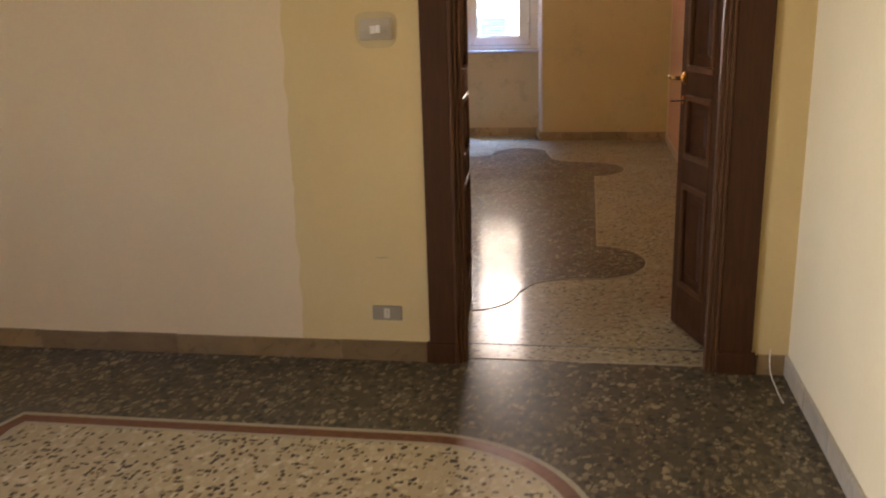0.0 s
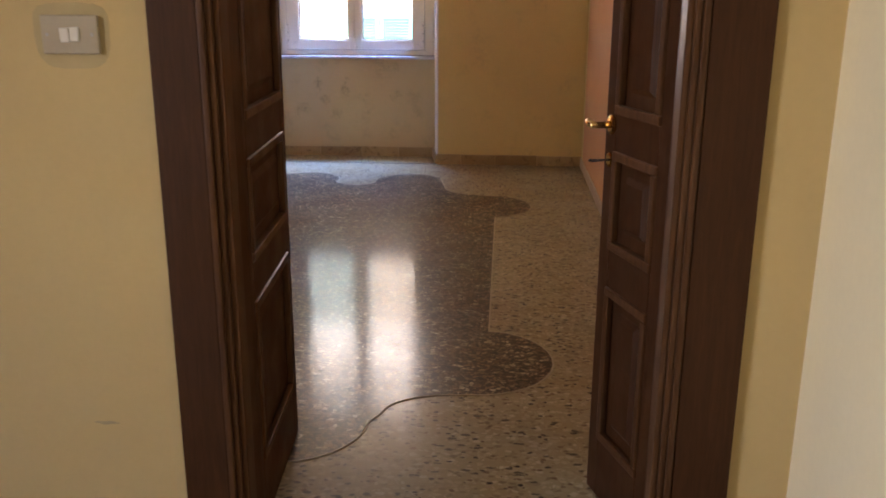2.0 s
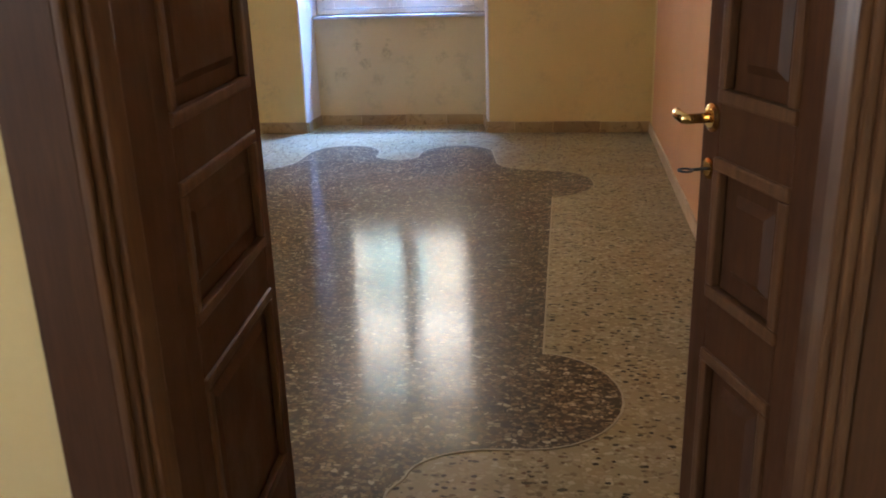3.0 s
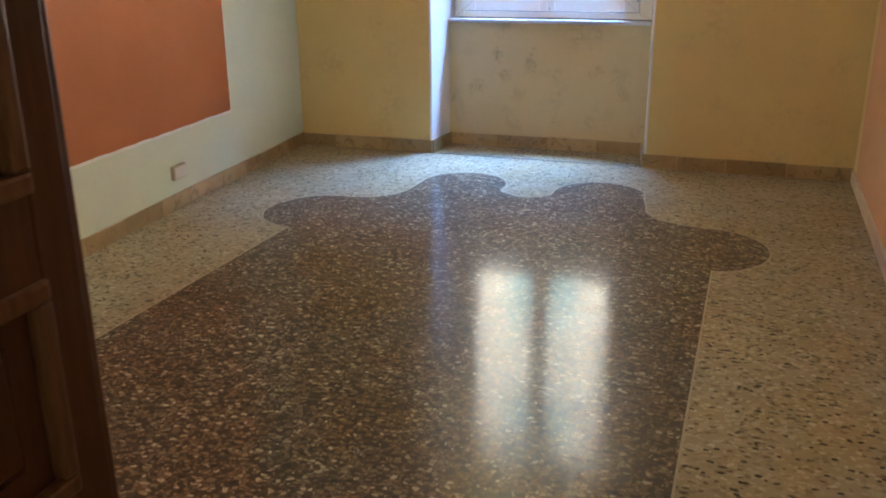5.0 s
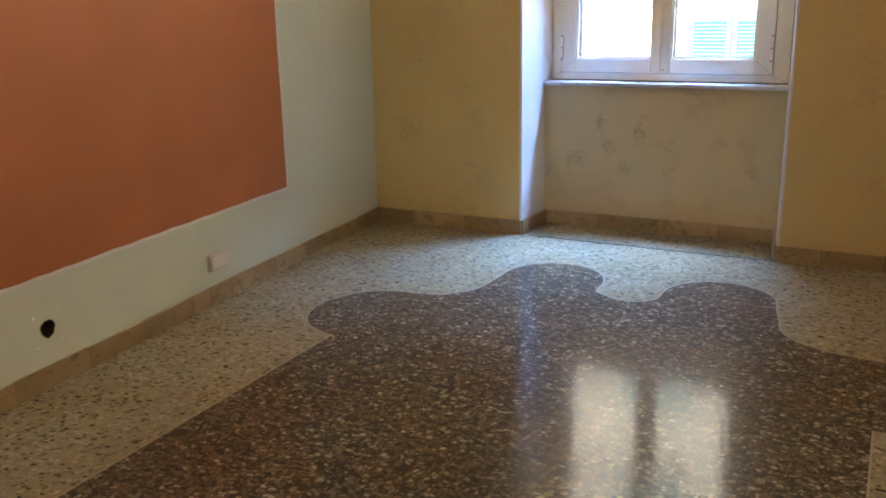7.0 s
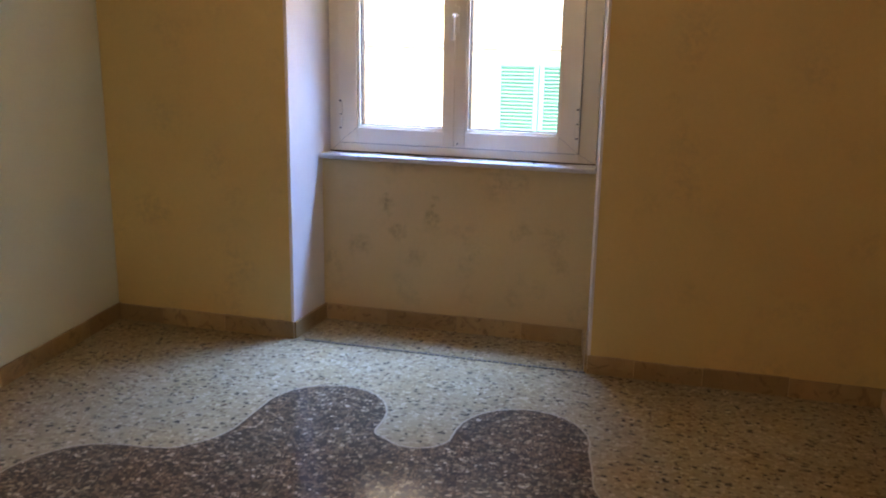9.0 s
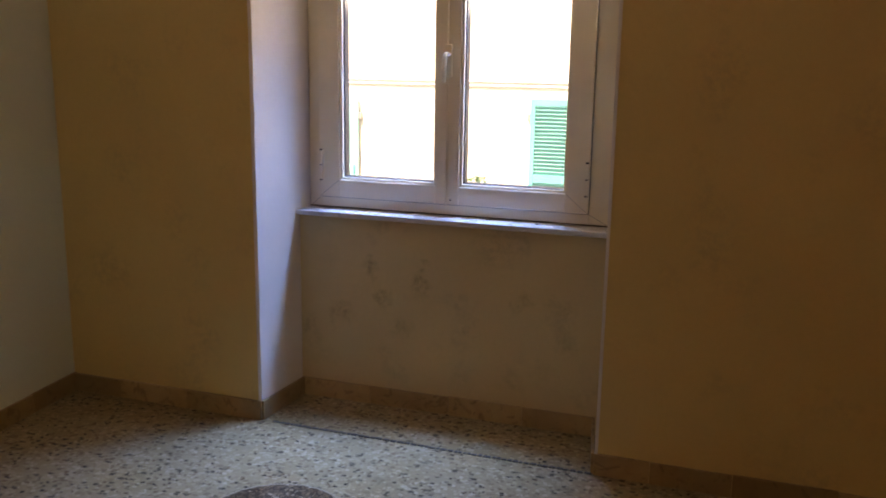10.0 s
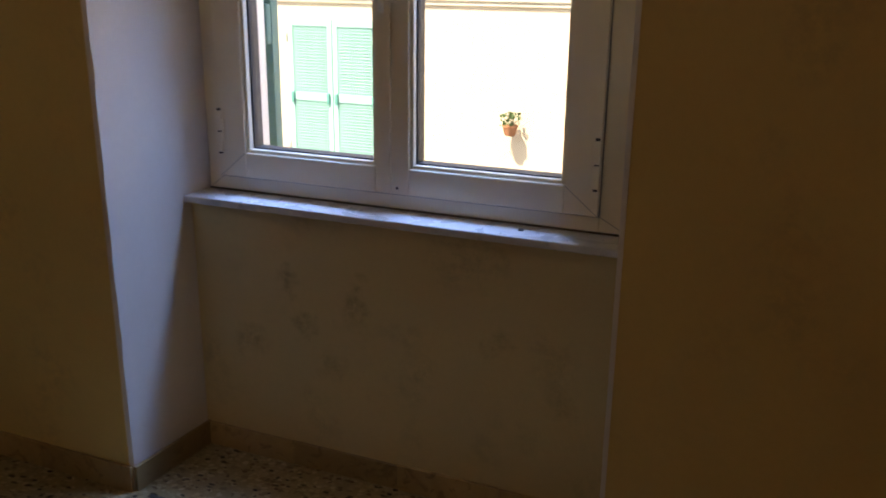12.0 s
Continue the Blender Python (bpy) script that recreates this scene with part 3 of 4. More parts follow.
# ---- door ----
def leaf(width, side):
    """A panelled door leaf, hinged at the origin, along +y. side: 1 when the hall face looks to +x, -1 to -x."""
    thick, stile, h = 0.042, 0.078, DOOR_H - 0.02
    root = empty("door_leaf")
    t0, t1 = (-thick, 0) if side > 0 else (0, thick)
    for a, b in ((0, stile), (width - stile + 0.018, width)):
        part("stile", box((t0, a, 0.008), (t1, b, h), 0.003), WOOD, root)
    inner0, inner1 = stile, width - stile + 0.018
    rails = ((0.008, 0.19), (0.625, 0.735), (0.985, 1.085), (1.99, h))
    for a, b in rails:
        part("rail", box((t0, inner0, a), (t1, inner1, b), 0.003), WOOD, root)
    for (_, a), (b, _) in zip(rails, rails[1:]):
        bm = box((t0 + 0.013, inner0 - 0.005, a - 0.005), (t1 - 0.013, inner1 + 0.005, b + 0.005))
        for f0, f1 in ((t0 + 0.013, t0 + 0.003), (t1 - 0.013, t1 - 0.003)):  # raised field on each face
            lo, hi = 0.052, 0.068
            v = [bm.verts.new((f, y, z)) for f, k in ((f0, lo), (f1, hi)) for y, z in ((inner0 + k, a + k), (inner1 - k, a + k), (inner1 - k, b - k), (inner0 + k, b - k))]
            bm.faces.new(v[4:])
            for i in range(4):
                bm.faces.new((v[i], v[(i + 1) % 4], v[4 + (i + 1) % 4], v[4 + i]))
        panel = part("panel", bm, WOOD, root)
        for x0, x1 in ((t0 - 0.007, t0 + 0.012), (t1 - 0.012, t1 + 0.007)):  # moulding round the field
            mo = bmesh.new()
            k = 0.02
            add_box(mo, (x0, inner0 - 0.004, a - 0.004), (x1, inner1 + 0.004, a + k), 0.005)
            add_box(mo, (x0, inner0 - 0.004, b - k), (x1, inner1 + 0.004, b + 0.004), 0.005)
            add_box(mo, (x0, inner0 - 0.004, a + k), (x1, inner0 + k, b - k), 0.005)
            add_box(mo, (x0, inner1 - k, a + k), (x1, inner1 + 0.004, b - k), 0.005)
            part("moulding", mo, WOOD_LIGHT, panel, "edge moulding, lighter to carry its highlight")
    return root, t0, t1


left_leaf, t0, t1 = leaf(0.583, 1)
edge = part("astragal", box((t0 + 0.012, 0.583, 0.01), (t1 - 0.006, 0.60, DOOR_H - 0.02), 0.004), WOOD, left_leaf)
# added grey plates imitate window light glancing off the varnished rails
for z0, z1 in ((0.955, 1.09), (0.52, 0.62), (0.05, 0.16)):
    part("glare_plate", box((t0 + 0.016, 0.5995, z0), (t1 - 0.012, 0.602, z1), 0.0008), STEEL, left_leaf, "dull grey plate standing in for window glare on the door")
left_leaf.name = "door_1"
left_leaf.matrix_world = pose(-0.043, 3.245, 0, 0, 0, 3.7)
tagged(left_leaf, "dark-stained panelled wooden door leaf, open into the room", "door", "double door", "structure")

right_leaf, t0, t1 = leaf(0.36, -1)
for face, out in ((t0, -1), (t1, 1)):
    y, z = 0.325, 1.052
    handle = part("handle", tube(bmesh.new(), [(face, y, z), (face + out * 0.045, y, z), (face + out * 0.052, y + 0.004, z + 0.001), (face + out * 0.055, y + 0.02, z + 0.004), (face + out * 0.048, y + 0.042, z + 0.005), (face + out * 0.036, y + 0.058, z - 0.004)], [0.009, 0.009, 0.01, 0.009, 0.0085, 0.006], 10), BRASS, right_leaf, "polished brass lever handle", True)
    part("rose", tube(bmesh.new(), [(face, y, z), (face + out * 0.004, y, z), (face + out * 0.008, y, z)], [0.025, 0.025, 0.017], 20), BRASS, handle)
    part("escutcheon", tube(bmesh.new(), [(face, y, 0.962), (face + out * 0.004, y, 0.962), (face + out * 0.006, y, 0.962)], [0.019, 0.019, 0.013], 18), BRASS, right_leaf)
key = bmesh.new()
tube(key, [(t0 - 0.004, 0.325, 0.962), (t0 - 0.034, 0.325, 0.962)], 0.003)
tube(key, [(t0 - 0.034 - 0.012 + 0.012 * math.cos(a), 0.325 + 0.012 * math.sin(a), 0.962) for a in (k * math.tau / 14 for k in range(15))], 0.0022, 6)
part("key", key, GASKET, right_leaf, "dark iron bow key in the lock")
right_leaf.name = "door_2"
right_leaf.matrix_world = pose(0.939, 3.235, 0, 0, 0, 18.8)
tagged(right_leaf, "narrow dark-stained panelled door leaf with brass handle, open", "door", "double door", "structure")

frame_ob = empty("door_frame")
for x0, x1, inn in ((-0.147, DOOR_L, 1), (DOOR_R, 1.068, -1)):
    part("casing", box((x0, HALL_Y - 0.018, 0.085), (x1, HALL_Y, DOOR_H + 0.1), 0.004), WOOD, frame_ob)
    part("plinth", box((x0 - 0.012 * (inn > 0), HALL_Y - 0.024, 0), (x1 + 0.012 * (inn < 0), HALL_Y, 0.085), 0.003), WOOD, frame_ob)
    edge_x = x1 if inn > 0 else x0
    for k in range(3):  # stepped moulding turning into the opening
        a = edge_x + inn * 0.014 * k
        lo, hi = sorted((a, a + inn * 0.014))
        part("bead", box((lo, HALL_Y - 0.022 + 0.009 * k, 0), (hi, HALL_Y + 0.05, DOOR_H), 0.004), WOOD_LIGHT, frame_ob, "lighter ridged moulding")
    lo, hi = sorted((edge_x, edge_x + inn * 0.022))
    part("jamb", box((lo, HALL_Y + 0.05, 0), (hi, ROOM_Y - 0.03, DOOR_H), 0.002), WOOD, frame_ob)
part("head", box((DOOR_L, HALL_Y, DOOR_H - 0.03), (DOOR_R, ROOM_Y - 0.03, DOOR_H)), WOOD, frame_ob)
part("casing", box((-0.147, HALL_Y - 0.018, DOOR_H + 0.1), (1.068, HALL_Y, DOOR_H + 0.2), 0.004), WOOD, frame_ob)
tagged(frame_ob, "dark-stained wooden door casing with ridged moulding", "door frame", kind="structure")
setting("threshold", box((DOOR_L, HALL_Y + 0.042, -0.05), (DOOR_R, HALL_Y + 0.05, 0.002)), CEMENT_PALE, "thin pale joint between the two floors", "threshold")

setting("threshold_joint", box((DOOR_L + 0.02, ROOM_Y - 0.003, -0.05), (DOOR_R - 0.02, ROOM_Y + 0.003, 0.0015)), CEMENT_BLACK, "narrow dark joint in the terrazzo under the door", "threshold")


# ---- window ----
window = empty("window_1")
WY = 9.075  # inner face of the frame
FL, FR, FB, FT = -1.404, -0.058, 0.869, 2.719
for lo, hi in (((FL, FB), (FL + 0.07, FT)), ((FR - 0.082, FB), (FR, FT)), ((FL + 0.07, FB), (FR - 0.082, FB + 0.062)), ((FL + 0.07, FT - 0.06), (FR - 0.082, FT))):
    part("window_frame", box((lo[0], WY, lo[1]), (hi[0], WY + 0.075, hi[1]), 0.003), PVC, window)
SB, ST = 0.918, 2.668
for a, b, p0, p1 in ((-1.345, -0.764, -1.244, -0.806), (-0.762, -0.142, -0.688, -0.242)):
    sash = part("sash", box((a, WY - 0.018, SB), (p0 - 0.006, WY + 0.05, ST), 0.004), PVC, window, "white enamelled window sash")
    part("sash_stile", box((p1 + 0.006, WY - 0.018, SB), (b, WY + 0.05, ST), 0.004), PVC, sash)
    part("sash_rail", box((p0 - 0.006, WY - 0.018, SB), (p1 + 0.006, WY + 0.05, 0.996), 0.004), PVC, sash)
    part("sash_rail", box((p0 - 0.006, WY - 0.018, 2.594), (p1 + 0.006, WY + 0.05, ST), 0.004), PVC, sash)
    bead, rubber = bmesh.new(), bmesh.new()
    for bm, k, y0, y1 in ((bead, 0.0, WY - 0.008, WY + 0.012), (rubber, 0.004, WY + 0.012, WY + 0.06)):
        w = 0.011
        add_box(bm, (p0 - 0.006, y0, 0.996), (p0 + w - 0.006 + k, y1, 2.594), 0.002)
        add_box(bm, (p1 - w + 0.006 - k, y0, 0.996), (p1 + 0.006, y1, 2.594), 0.002)
        add_box(bm, (p0 + w - 0.006 + k, y0, 0.996), (p1 - w + 0.006 - k, y1, 0.996 + w + k), 0.002)
        add_box(bm, (p0 + w - 0.006 + k, y0, 2.594 - w - k), (p1 - w + 0.006 - k, y1, 2.594), 0.002)
    part("glazing_bead", bead, PVC, sash)
    part("gasket", rubber, GASKET, sash, "black rubber gasket")
    pane = part("pane", box((p0, WY + 0.02, 1.0), (p1, WY + 0.024, 2.59)), GLASS, sash, "clear window glass")
    pane.visible_shadow = False
part("meeting_strip", box((-0.778, WY - 0.026, SB + 0.004), (-0.748, WY - 0.018, ST - 0.004), 0.003), PVC, window)
hd = part("handle", box((-0.757, WY - 0.036, 1.455), (-0.727, WY - 0.026, 1.585), 0.004), PVC, window, "white window handle")
part("lever", tube(bmesh.new(), [(-0.742, WY - 0.034, 1.545), (-0.742, WY - 0.07, 1.545), (-0.743, WY - 0.082, 1.535), (-0.744, WY - 0.084, 1.50), (-0.746, WY - 0.082, 1.43)], [0.009, 0.009, 0.0105, 0.010, 0.008], 10), PVC, hd, smooth=True)
for hx in (-1.338, -0.152):
    for z0 in (0.995, 2.40):
        hinge = part("hinge", box((hx - 0.011, WY - 0.032, z0), (hx + 0.011, WY - 0.012, z0 + 0.062), 0.004), PVC, window, "white hinge knuckle")
        part("hinge_barrel", box((hx - 0.011, WY - 0.032, z0 + 0.066), (hx + 0.011, WY - 0.012, z0 + 0.128), 0.004), PVC, hinge)
        part("hinge_pin", tube(bmesh.new(), [(hx, WY - 0.022, z0 - 0.006), (hx, WY - 0.022, z0 + 0.134)], 0.0065, 8), GASKET, hinge)
# shadow gaps where the sashes close on the frame, and the dark brown line under the frame
for lo, hi in (((-1.345, SB - 0.004), (-0.142, SB)), ((-0.142, SB), (-0.1385, ST)), ((-1.3485, SB), (-1.345, ST)), ((-0.764, SB), (-0.762, ST))):
    part("shadow_gap", box((lo[0], WY - 0.004, lo[1]), (hi[0], WY + 0.01, hi[1])), JOINT, window)
part("frame_gap", box((FL, WY - 0.003, 0.866), (FR, WY + 0.004, 0.8735), 0.001), FRAME_GAP, window, "dark brown line under the frame")
part("sill_stud", tube(bmesh.new(), [(-0.34, 9.02, 0.8675), (-0.34, 9.02, 0.871)], 0.008, 10), GASKET, window)
for x0, x1, z0, z1 in ((-1.3445, -1.25, 0.9185, 0.996), (-0.1425, -0.236, 0.9185, 0.996), (FL + 0.002, -1.3455, FB + 0.002, SB - 0.002), (FR - 0.002, -0.1415, FB + 0.002, SB - 0.002)):
    y = WY - 0.0184 if z1 > 0.95 else WY - 0.0004
    a = Vector((x0, 0, z0))
    d = Vector((x1, 0, z1)) - a
    part("mitre_joint", box((0, -0.0004, -0.0007), (d.length, 0.0006, 0.0007), m=Matrix.Translation((x0, y, z0)) @ Matrix.Rotation(-math.atan2(d.z, d.x), 4, "Y")), JOINT, window)
part("drain_hole", tube(bmesh.new(), [(-0.73, WY - 0.0195, 0.938), (-0.73, WY - 0.017, 0.938)], 0.004, 8), GASKET, window)
part("window_sill", box((REC_L0 + 0.012, 8.952, 0.845), (REC_R1 + 0.012, OUT_Y + 0.06, 0.868), 0.005), MARBLE, window, "grey-white marble sill with a rounded nose")
tagged(window, "white two-sash window with clear panes, closed", "window", kind="structure")


# ---- shutters and the street ----
def shutter_leaf(w, h, slats, mat, tilt=38, rail=0.42, slat_mat=None):
    """A louvred leaf along +x from the origin, its face towards -y."""
    root = bmesh.new()
    for a, b in ((0, 0.06), (w - 0.06, w)):
        add_box(root, (a, -0.02, 0), (b, 0.02, h), 0.003)
    for a, b in ((0, 0.1), (h * rail, h * rail + 0.09), (h - 0.08, h)):
        add_box(root, (0.06, -0.02, a), (w - 0.06, 0.02, b), 0.003)
    ob = finish("shutter", root, mat)
    one = box((0.058, -0.004, -0.026), (w - 0.058, 0.004, 0.026), m=pose(0, 0, 0, tilt))
    me = bpy.data.meshes.new("slat")
    one.to_mesh(me)
    one.free()
    me.materials.append(slat_mat or mat)
    for lo, hi in ((0.1, h * rail), (h * rail + 0.09, h - 0.08)):
        k = max(1, round((hi - lo) / slats))
        for i in range(k):
            o = new("slat", me)
            o.parent = ob
            o.location = (0, 0, lo + (i + 0.5) * (hi - lo) / k)
    return ob


FACE_Y, ROOF_Z = 16.0, 9.6
building = empty("apartment_building", pose(-2, FACE_Y, -9))
tagged(building, "peach rendered apartment building in full sun", "building")


def of_building(ob):
    ob.parent = building
    ob.matrix_parent_inverse = building.matrix_world.inverted()
    return ob


of_building(finish("wall", box((-24, FACE_Y, -9), (20, FACE_Y + 9, ROOF_Z)), FACADE))
of_building(finish("eaves", box((-24.4, FACE_Y - 0.5, ROOF_Z), (20.4, FACE_Y + 9.4, ROOF_Z + 0.3), 0.05), FACADE_TRIM))
roof = bmesh.new()
v = [roof.verts.new(p) for p in ((-24.4, FACE_Y - 0.5, ROOF_Z + 0.3), (20.4, FACE_Y - 0.5, ROOF_Z + 0.3), (20.4, FACE_Y + 9.4, ROOF_Z + 0.3), (-24.4, FACE_Y + 9.4, ROOF_Z + 0.3), (-22, FACE_Y + 4.5, ROOF_Z + 2.0), (18, FACE_Y + 4.5, ROOF_Z + 2.0))]
for q in ((0, 1, 5, 4), (1, 2, 5), (2, 3, 4, 5), (3, 0, 4), (3, 2, 1, 0)):
    roof.faces.new([v[i] for i in q])
of_building(finish("roof", roof, ROOF))
course = bmesh.new()
add_box(course, (-24, FACE_Y - 0.05, 1.29), (20, FACE_Y, 1.34), 0.008)
add_box(course, (-24, FACE_Y - 0.03, 1.24), (20, FACE_Y, 1.29), 0.008)
of_building(finish("string_course", course, FACADE_TRIM))
for z in (4.7, 8.1, -2.1, -5.5):
    of_building(finish("string_course", box((-24, FACE_Y - 0.05, z), (20, FACE_Y, z + 0.08), 0.01), FACADE_TRIM))
SHUT_W, PALE_W, SHUT_H = 0.535, 0.585, 1.72
A_X = -1.50
leaf_master = shutter_leaf(SHUT_W, SHUT_H, 0.047, GREEN, slat_mat=GREEN_SLAT)
pale_master = shutter_leaf(PALE_W, SHUT_H, 0.036, GREEN_PALE, 24, 0.45)
for x in (0.05, PALE_W - 0.05):
    part("shutter_stay", box((x - 0.018, -0.05, SHUT_H * 0.45 - 0.03), (x + 0.018, -0.018, SHUT_H * 0.45 + 0.10), 0.008), GREEN, pale_master, "small green iron shutter stay")
white_master = shutter_leaf(SHUT_W, SHUT_H, 0.047, GREEN_WHITE, 20)
leaf_master.location = (A_X - SHUT_W - 0.006, FACE_Y - 0.05, 1.11 - SHUT_H)
masters, pale, whitened = [leaf_master], [], []
for column in (-4.90, A_X, 1.55, -7.95):
    for k, top in enumerate((1.11, 4.5, 7.6)):
        cx = column
        if k and cx in (1.55, -7.95):
            continue
        cx -= 0.76 * (k > 0)  # the upper storeys' windows stand further along
        wide = PALE_W if column == -4.90 and not k else SHUT_W
        if wide == PALE_W:
            top = 1.055
        for x0 in (cx - wide - 0.006, cx + 0.006):
            if k == 0 and (cx, x0 < cx) == (A_X, True):
                continue
            where = pose(x0, FACE_Y - 0.05, top - SHUT_H)
            if k == 0 and column != -4.90:
                masters.append(copy_thing(leaf_master, where))
                continue
            kin, first = (whitened, white_master) if k else (pale, pale_master)
            if kin:
                kin.append(copy_thing(first, where))
            else:
                first.matrix_world = where
                kin.append(first)
        for sx in (-1, 1):
            for z in (top - 0.22, top - SHUT_H + 0.2):
                hingework = box((cx + sx * (wide + 0.025) - 0.02, FACE_Y - 0.06, z - 0.05), (cx + sx * (wide + 0.025) + 0.02, FACE_Y, z + 0.05), 0.01)
                of_building(finish("shutter_hinge", hingework, STEEL))
        of_building(finish("window_ledge", box((cx - 0.66, FACE_Y - 0.1, top - SHUT_H - 0.08), (cx + 0.66, FACE_Y, top - SHUT_H - 0.02), 0.01), MARBLE))
for o in masters:
    of_building(o)
    o["label"] = "closed green louvred shutter"
for o in pale + whitened:
    of_building(o)
    o["label"] = "pale green louvred shutter with sun glare in its colour, closed"

pot = empty("flower_pot", pose(-2.66, FACE_Y - 0.16, -0.1))
part("pot", tube(bmesh.new(), [(0, 0, 0), (0, 0, 0.02), (0, 0, 0.13), (0, 0, 0.13), (0, 0, 0.155)], [0.075, 0.085, 0.115, 0.125, 0.125], 20), TERRACOTTA, pot)
part("bracket", tube(bmesh.new(), [(0, 0.16, -0.04), (0, 0.02, -0.01), (0, 0.0, 0.0)], 0.012), STEEL, pot)
leaves = bmesh.new()
rng = random.Random(4)
for i in range(120):
    a, r, z = rng.uniform(0, math.tau), rng.uniform(0, 0.17), rng.uniform(0.13, 0.34)
    r *= 1.1 - abs(z - 0.2) * 2
    s = rng.uniform(0.018, 0.035)
    mat4 = pose(r * math.cos(a), min(0.14, r * math.sin(a)), z, rng.uniform(-70, 70), rng.uniform(-70, 70), rng.uniform(0, 360))
    q = [leaves.verts.new(mat4 @ Vector(p)) for p in ((0, -s, 0), (s * 0.8, 0, s * 0.2), (0, s, 0), (-s * 0.8, 0, s * 0.2))]
    leaves.faces.new(q)
part("foliage", leaves, LEAF, pot, "sparse green geranium leaves")
pot.scale = (0.72, 0.72, 0.72)
tagged(pot, "terracotta pot of geraniums on the facade", "flower pot")

# the window's own outer shutter, folded back beside the opening
own = shutter_leaf(0.6, 1.85, 0.047, GREEN_GREY)
own.matrix_world = pose(-1.428, OUT_Y + 0.1, 0.87, 0, 0, 180)
own.name = "window_shutter"
tagged(own, "grey-green louvred outer shutter, standing open", "shutter")
own_latch = part("latch", box((0.0, 0.02, 0.42), (0.05, 0.05, 0.56), 0.012), GREEN_GREY, own)

setting("ground", box((-2500, -2500, -9.3), (2500, 2500, -9.0)), ASPHALT, "grey paved street far below", "ground")


# ---- electrical things ----
def plate(name, w, h, d, mat, m, label, category):
    ob = empty(name, m)
    part("plate", box((-w / 2, -d, -h / 2), (w / 2, 0, h / 2), 0.003), mat, ob)
    return tagged(ob, label, category)


sw = plate("light_switch", 0.118, 0.076, 0.009, PLASTIC_AGED, pose(-0.308, HALL_Y - 0.003, 1.285), "ivory plastic light switch plate on grimy paint", "light switch")
part("rocker", box((-0.019, -0.014, -0.014), (0.0, -0.008, 0.014), 0.002, pose(0, 0, 0, 5)), PLASTIC_WHITE, sw, "white rocker")
part("rocker", box((0.001, -0.013, -0.014), (0.02, -0.008, 0.014), 0.002, pose(0, 0, 0, -5)), PLASTIC_WHITE, sw, "white rocker")
for sx in (-0.046, 0.046):
    part("screw", tube(bmesh.new(), [(sx, -0.008, 0), (sx, -0.0102, 0)], 0.0035, 10), STEEL, sw)
grime = bmesh.new()
rng = random.Random(7)
ragged = []
for i in range(72):  # a rounded, uneven outline
    a = math.tau * i / 72
    c, s = math.cos(a), math.sin(a)
    k = 1.0 + rng.uniform(-0.012, 0.012) + 0.03 * math.sin(3 * a)
    ragged.append((-0.308 + 0.08 * k * math.copysign(abs(c) ** 0.55, c), 1.284 + 0.066 * k * math.copysign(abs(s) ** 0.55, s)))
low = [grime.verts.new((a, HALL_Y - 0.0002, b)) for a, b in ragged]
top_ring = [grime.verts.new((-0.308 + (a + 0.308) * 0.97, HALL_Y - 0.0026, 1.284 + (b - 1.284) * 0.97)) for a, b in ragged]
grime.faces.new(top_ring)
for i in range(72):
    grime.faces.new((low[i], low[(i + 1) % 72], top_ring[(i + 1) % 72], top_ring[i]))
bmesh.ops.recalc_face_normals(grime, faces=grime.faces)
tagged(finish("painted_patch", grime, GRIME), "grimy old paint left bare round the switch", "painted patch", kind="structure")
scuff = bmesh.new()
outline = [(-0.355 + 0.06 * i / 12, 0.426 + 0.0012 * math.sin(i * 0.9) + 0.004 * (1 - ((i - 6) / 6) ** 2)) for i in range(13)] + [(-0.355 + 0.06 * i / 12, 0.426 + 0.0012 * math.sin(i * 0.9) - 0.004 * (1 - ((i - 6) / 6) ** 2)) for i in range(11, 0, -1)]
front = [scuff.verts.new((a, HALL_Y - 0.0026, b)) for a, b in outline]
back = [scuff.verts.new((a, HALL_Y - 0.0005, b)) for a, b in outline]
scuff.faces.new(front)
for i in range(len(front)):
    scuff.faces.new((front[i], front[(i + 1) % len(front)], back[(i + 1) % len(front)], back[i]))
tagged(finish("scuff_mark", scuff, SCUFF), "small brown scuff mark on the yellow paint", "scuff mark", kind="structure")
scratch = bmesh.new()
line = [(2.30 - 0.018 * i, 1.183 + 0.008 * math.sin(i * 0.9) * (i / 10)) for i in range(11)]
tube(scratch, [(RIGHT_X - 0.0158, a, b) for a, b in line], [0.0004 + 0.0009 * math.sin(math.pi * (i + 0.5) / 11) for i in range(11)], 6)
tagged(finish("scratch_mark", scratch, SCUFF), "thin grey scratch across the cream paint", "scuff mark", kind="structure")
so = plate("wall_socket", 0.118, 0.06, 0.009, PLASTIC_GREY, pose(-0.315, HALL_Y, 0.2), "grey plastic wall socket low beside the door", "wall socket")
part("insert", box((-0.012, -0.012, -0.02), (0.012, -0.008, 0.02), 0.002), PLASTIC, so)
for z in (-0.01, 0.0, 0.01):
    part("contact", tube(bmesh.new(), [(0, -0.0115, z), (0, -0.0125, z)], 0.0022, 8), GASKET, so)
s2 = plate("socket_cover", 0.125, 0.074, 0.022, PLASTIC, LW @ pose(along_left(6.955), 0, 0.197), "ivory blank socket box standing proud of the white wall", "socket cover")
part("lid", box((-0.054, -0.026, -0.029), (0.054, -0.0215, 0.029), 0.002), PLASTIC_WHITE, s2)

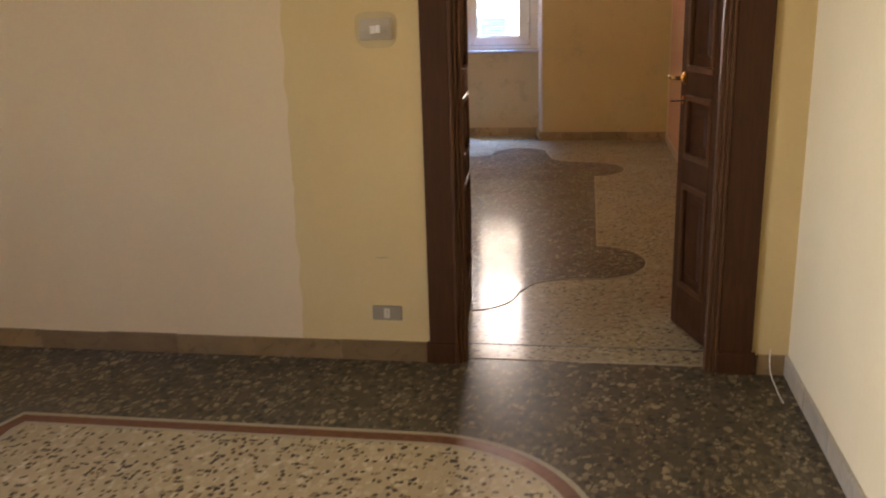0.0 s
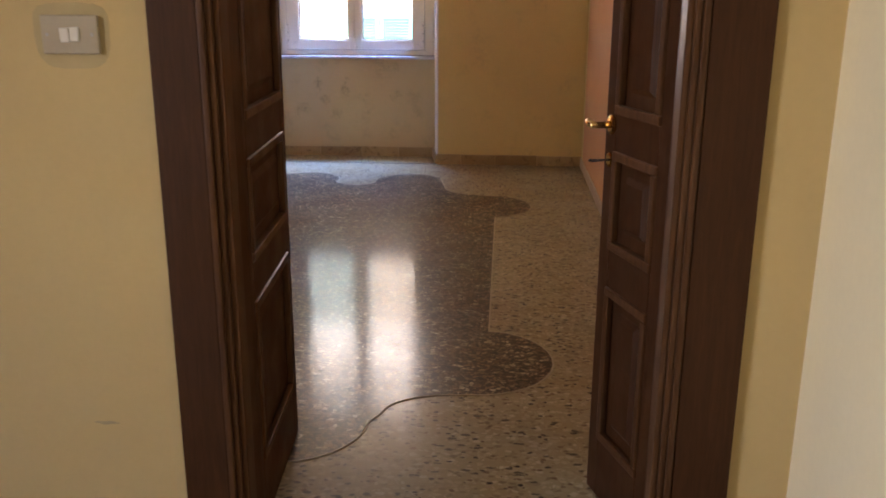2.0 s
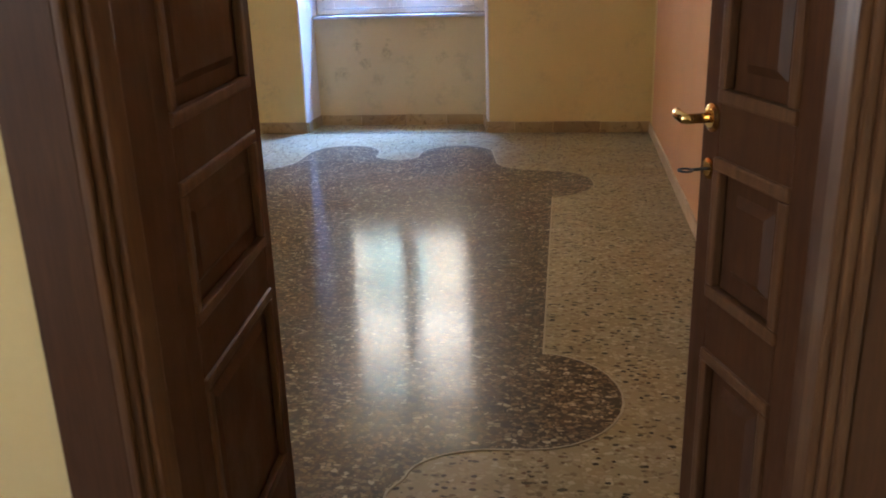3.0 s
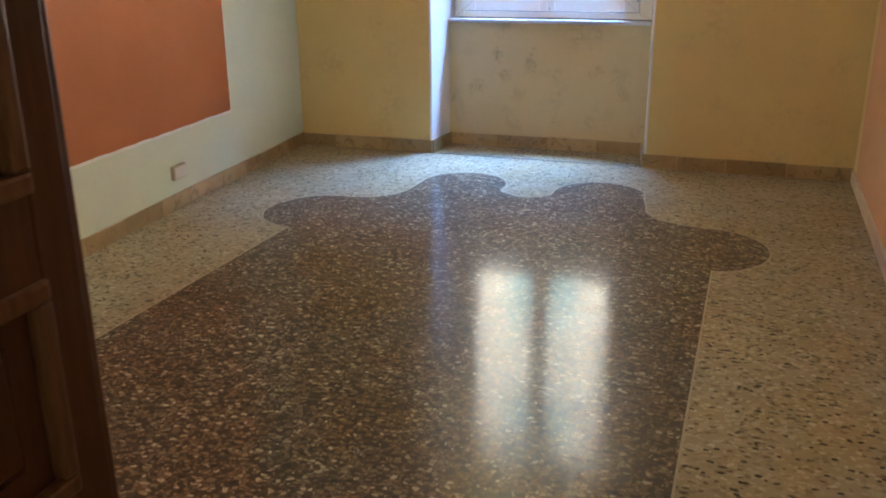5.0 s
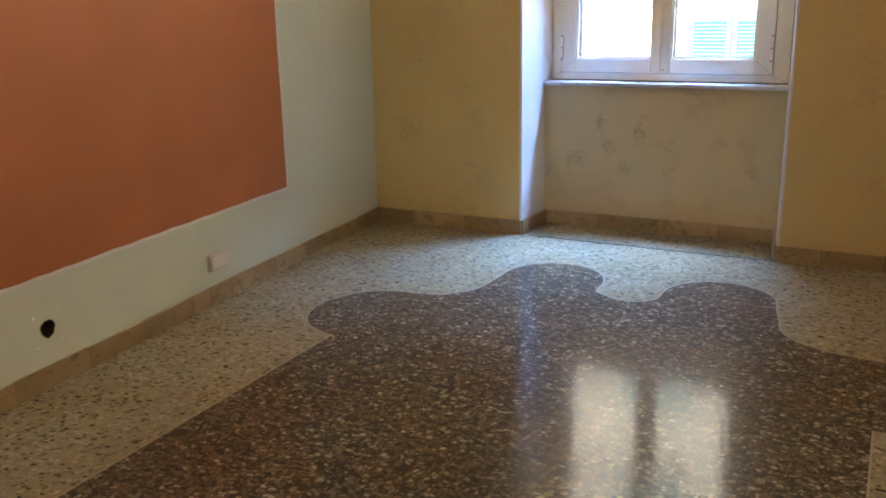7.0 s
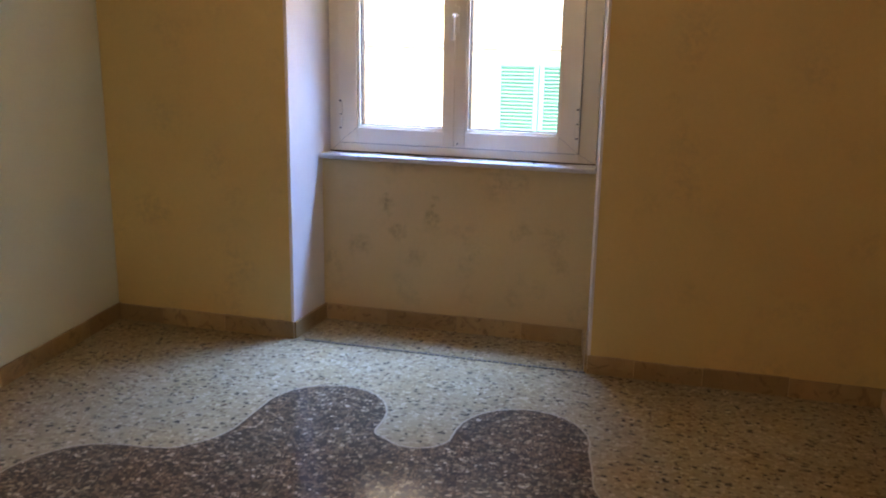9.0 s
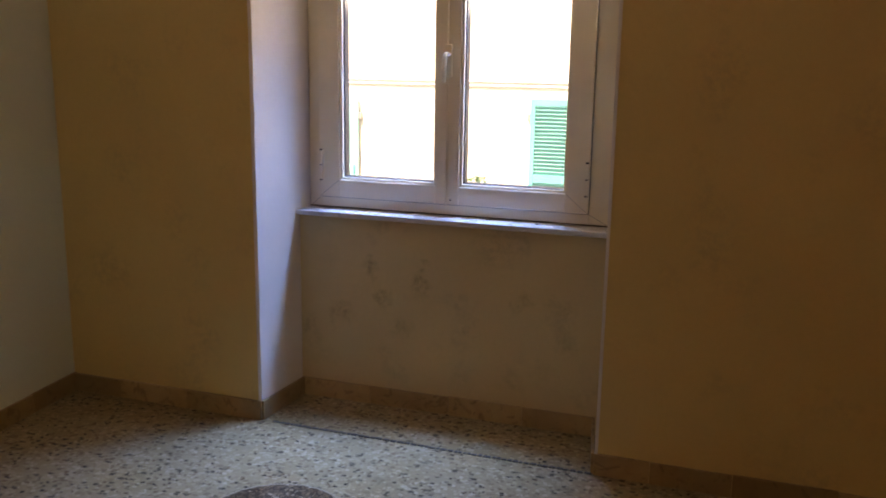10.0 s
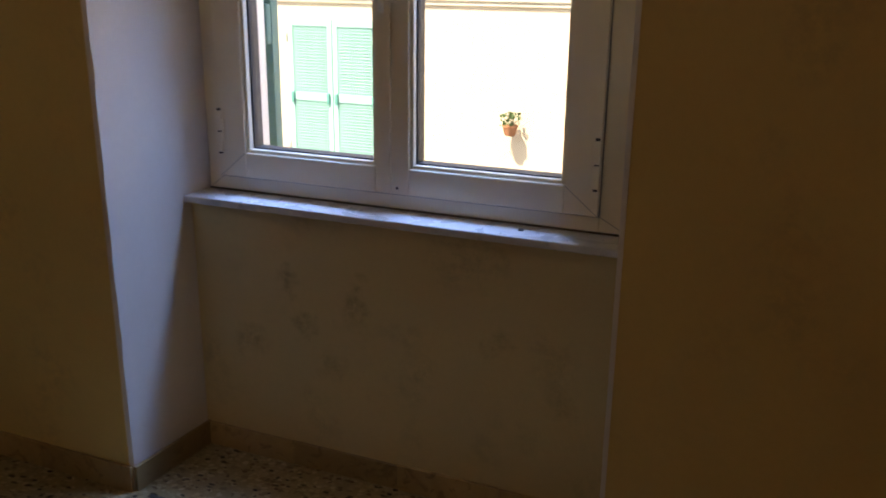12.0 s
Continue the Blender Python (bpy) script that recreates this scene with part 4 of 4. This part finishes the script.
# thin white wire coming out of the corner by the door
wire = bpy.data.curves.new("wire", "CURVE")
wire.dimensions, wire.bevel_depth, wire.bevel_resolution = "3D", 0.0022, 2
sp = wire.splines.new("NURBS")
pts = [(1.135, 3.046, 0.1), (1.13, 3.03, 0.06), (1.132, 3.0, 0.006), (1.14, 2.93, 0.004), (1.132, 2.86, 0.004), (1.137, 2.79, 0.004)]
sp.points.add(len(pts) - 1)
for p, c in zip(sp.points, pts):
    p.co = (*c, 1)
sp.use_endpoint_u = True
wire.materials.append(PLASTIC_WHITE)
tagged(new("wire", wire), "thin white wire lying on the floor", "wire")


# ---- skirting ----
def skirting(name, runs, mat, label, height=0.083, thick=0.012, piece=0.33):
    """Stone strips end to end along the walls; a run goes anticlockwise seen from the room, the stones lie on its left."""
    root = empty(name)
    shared = {}
    for a, b in runs:
        m, length = wall_line(a, b)
        s = 0.0
        while s < length - 0.01:
            w = min(piece + 0.02 * random.randint(-2, 2), length - s)
            if length - s - w < 0.06:
                w = length - s
            h = height + 0.002 * random.randint(-1, 1)
            key = (round(w, 3), round(h, 3))
            if key not in shared:
                bm = box((0.0008, 0, 0), (key[0] - 0.0008, thick, key[1]), 0.002)
                shared[key] = bpy.data.meshes.new("skirting_stone")
                bm.to_mesh(shared[key])
                bm.free()
                shared[key].materials.append(mat)
            o = new("skirting_stone", shared[key])
            o.parent = root
            o.matrix_world = m @ pose(s, random.uniform(0, 0.0015), 0)
            s += w
    return tagged(root, label, "baseboard", kind="structure")


skirting("baseboard_room", [
    (LEFT_A, (LEFT_B[0], LEFT_B[1])),
    ((REC_L0, END_Y), LEFT_A), ((REC_L1, BACK_Y), (REC_L0, END_Y)), ((REC_R1, BACK_Y), (REC_L1, BACK_Y)), ((REC_R0, END_Y), (REC_R1, BACK_Y)), ((RIGHT_X, END_Y), (REC_R0, END_Y)),
    ((LEFT_B[0], ROOM_Y), (-0.2, ROOM_Y))], SKIRTING, "tan stone skirting strips along the room's walls")
skirting("baseboard_room_east", [((RIGHT_X, ROOM_Y), (RIGHT_X, END_Y))], SKIRTING_PALE, "pale grey stone skirting under the salmon wall", 0.075)
skirting("baseboard_hall", [((-0.16, HALL_Y), (-3.2, HALL_Y)), ((RIGHT_X - 0.015, HALL_Y), (1.085, HALL_Y))], SKIRTING_HALL, "brown stone skirting strips along the hall wall", 0.08)
skirting("baseboard_hall_east", [((RIGHT_X - 0.015, -2.6), (RIGHT_X - 0.015, HALL_Y))], SKIRTING_GREY, "grey stone skirting under the cream wall", 0.08)
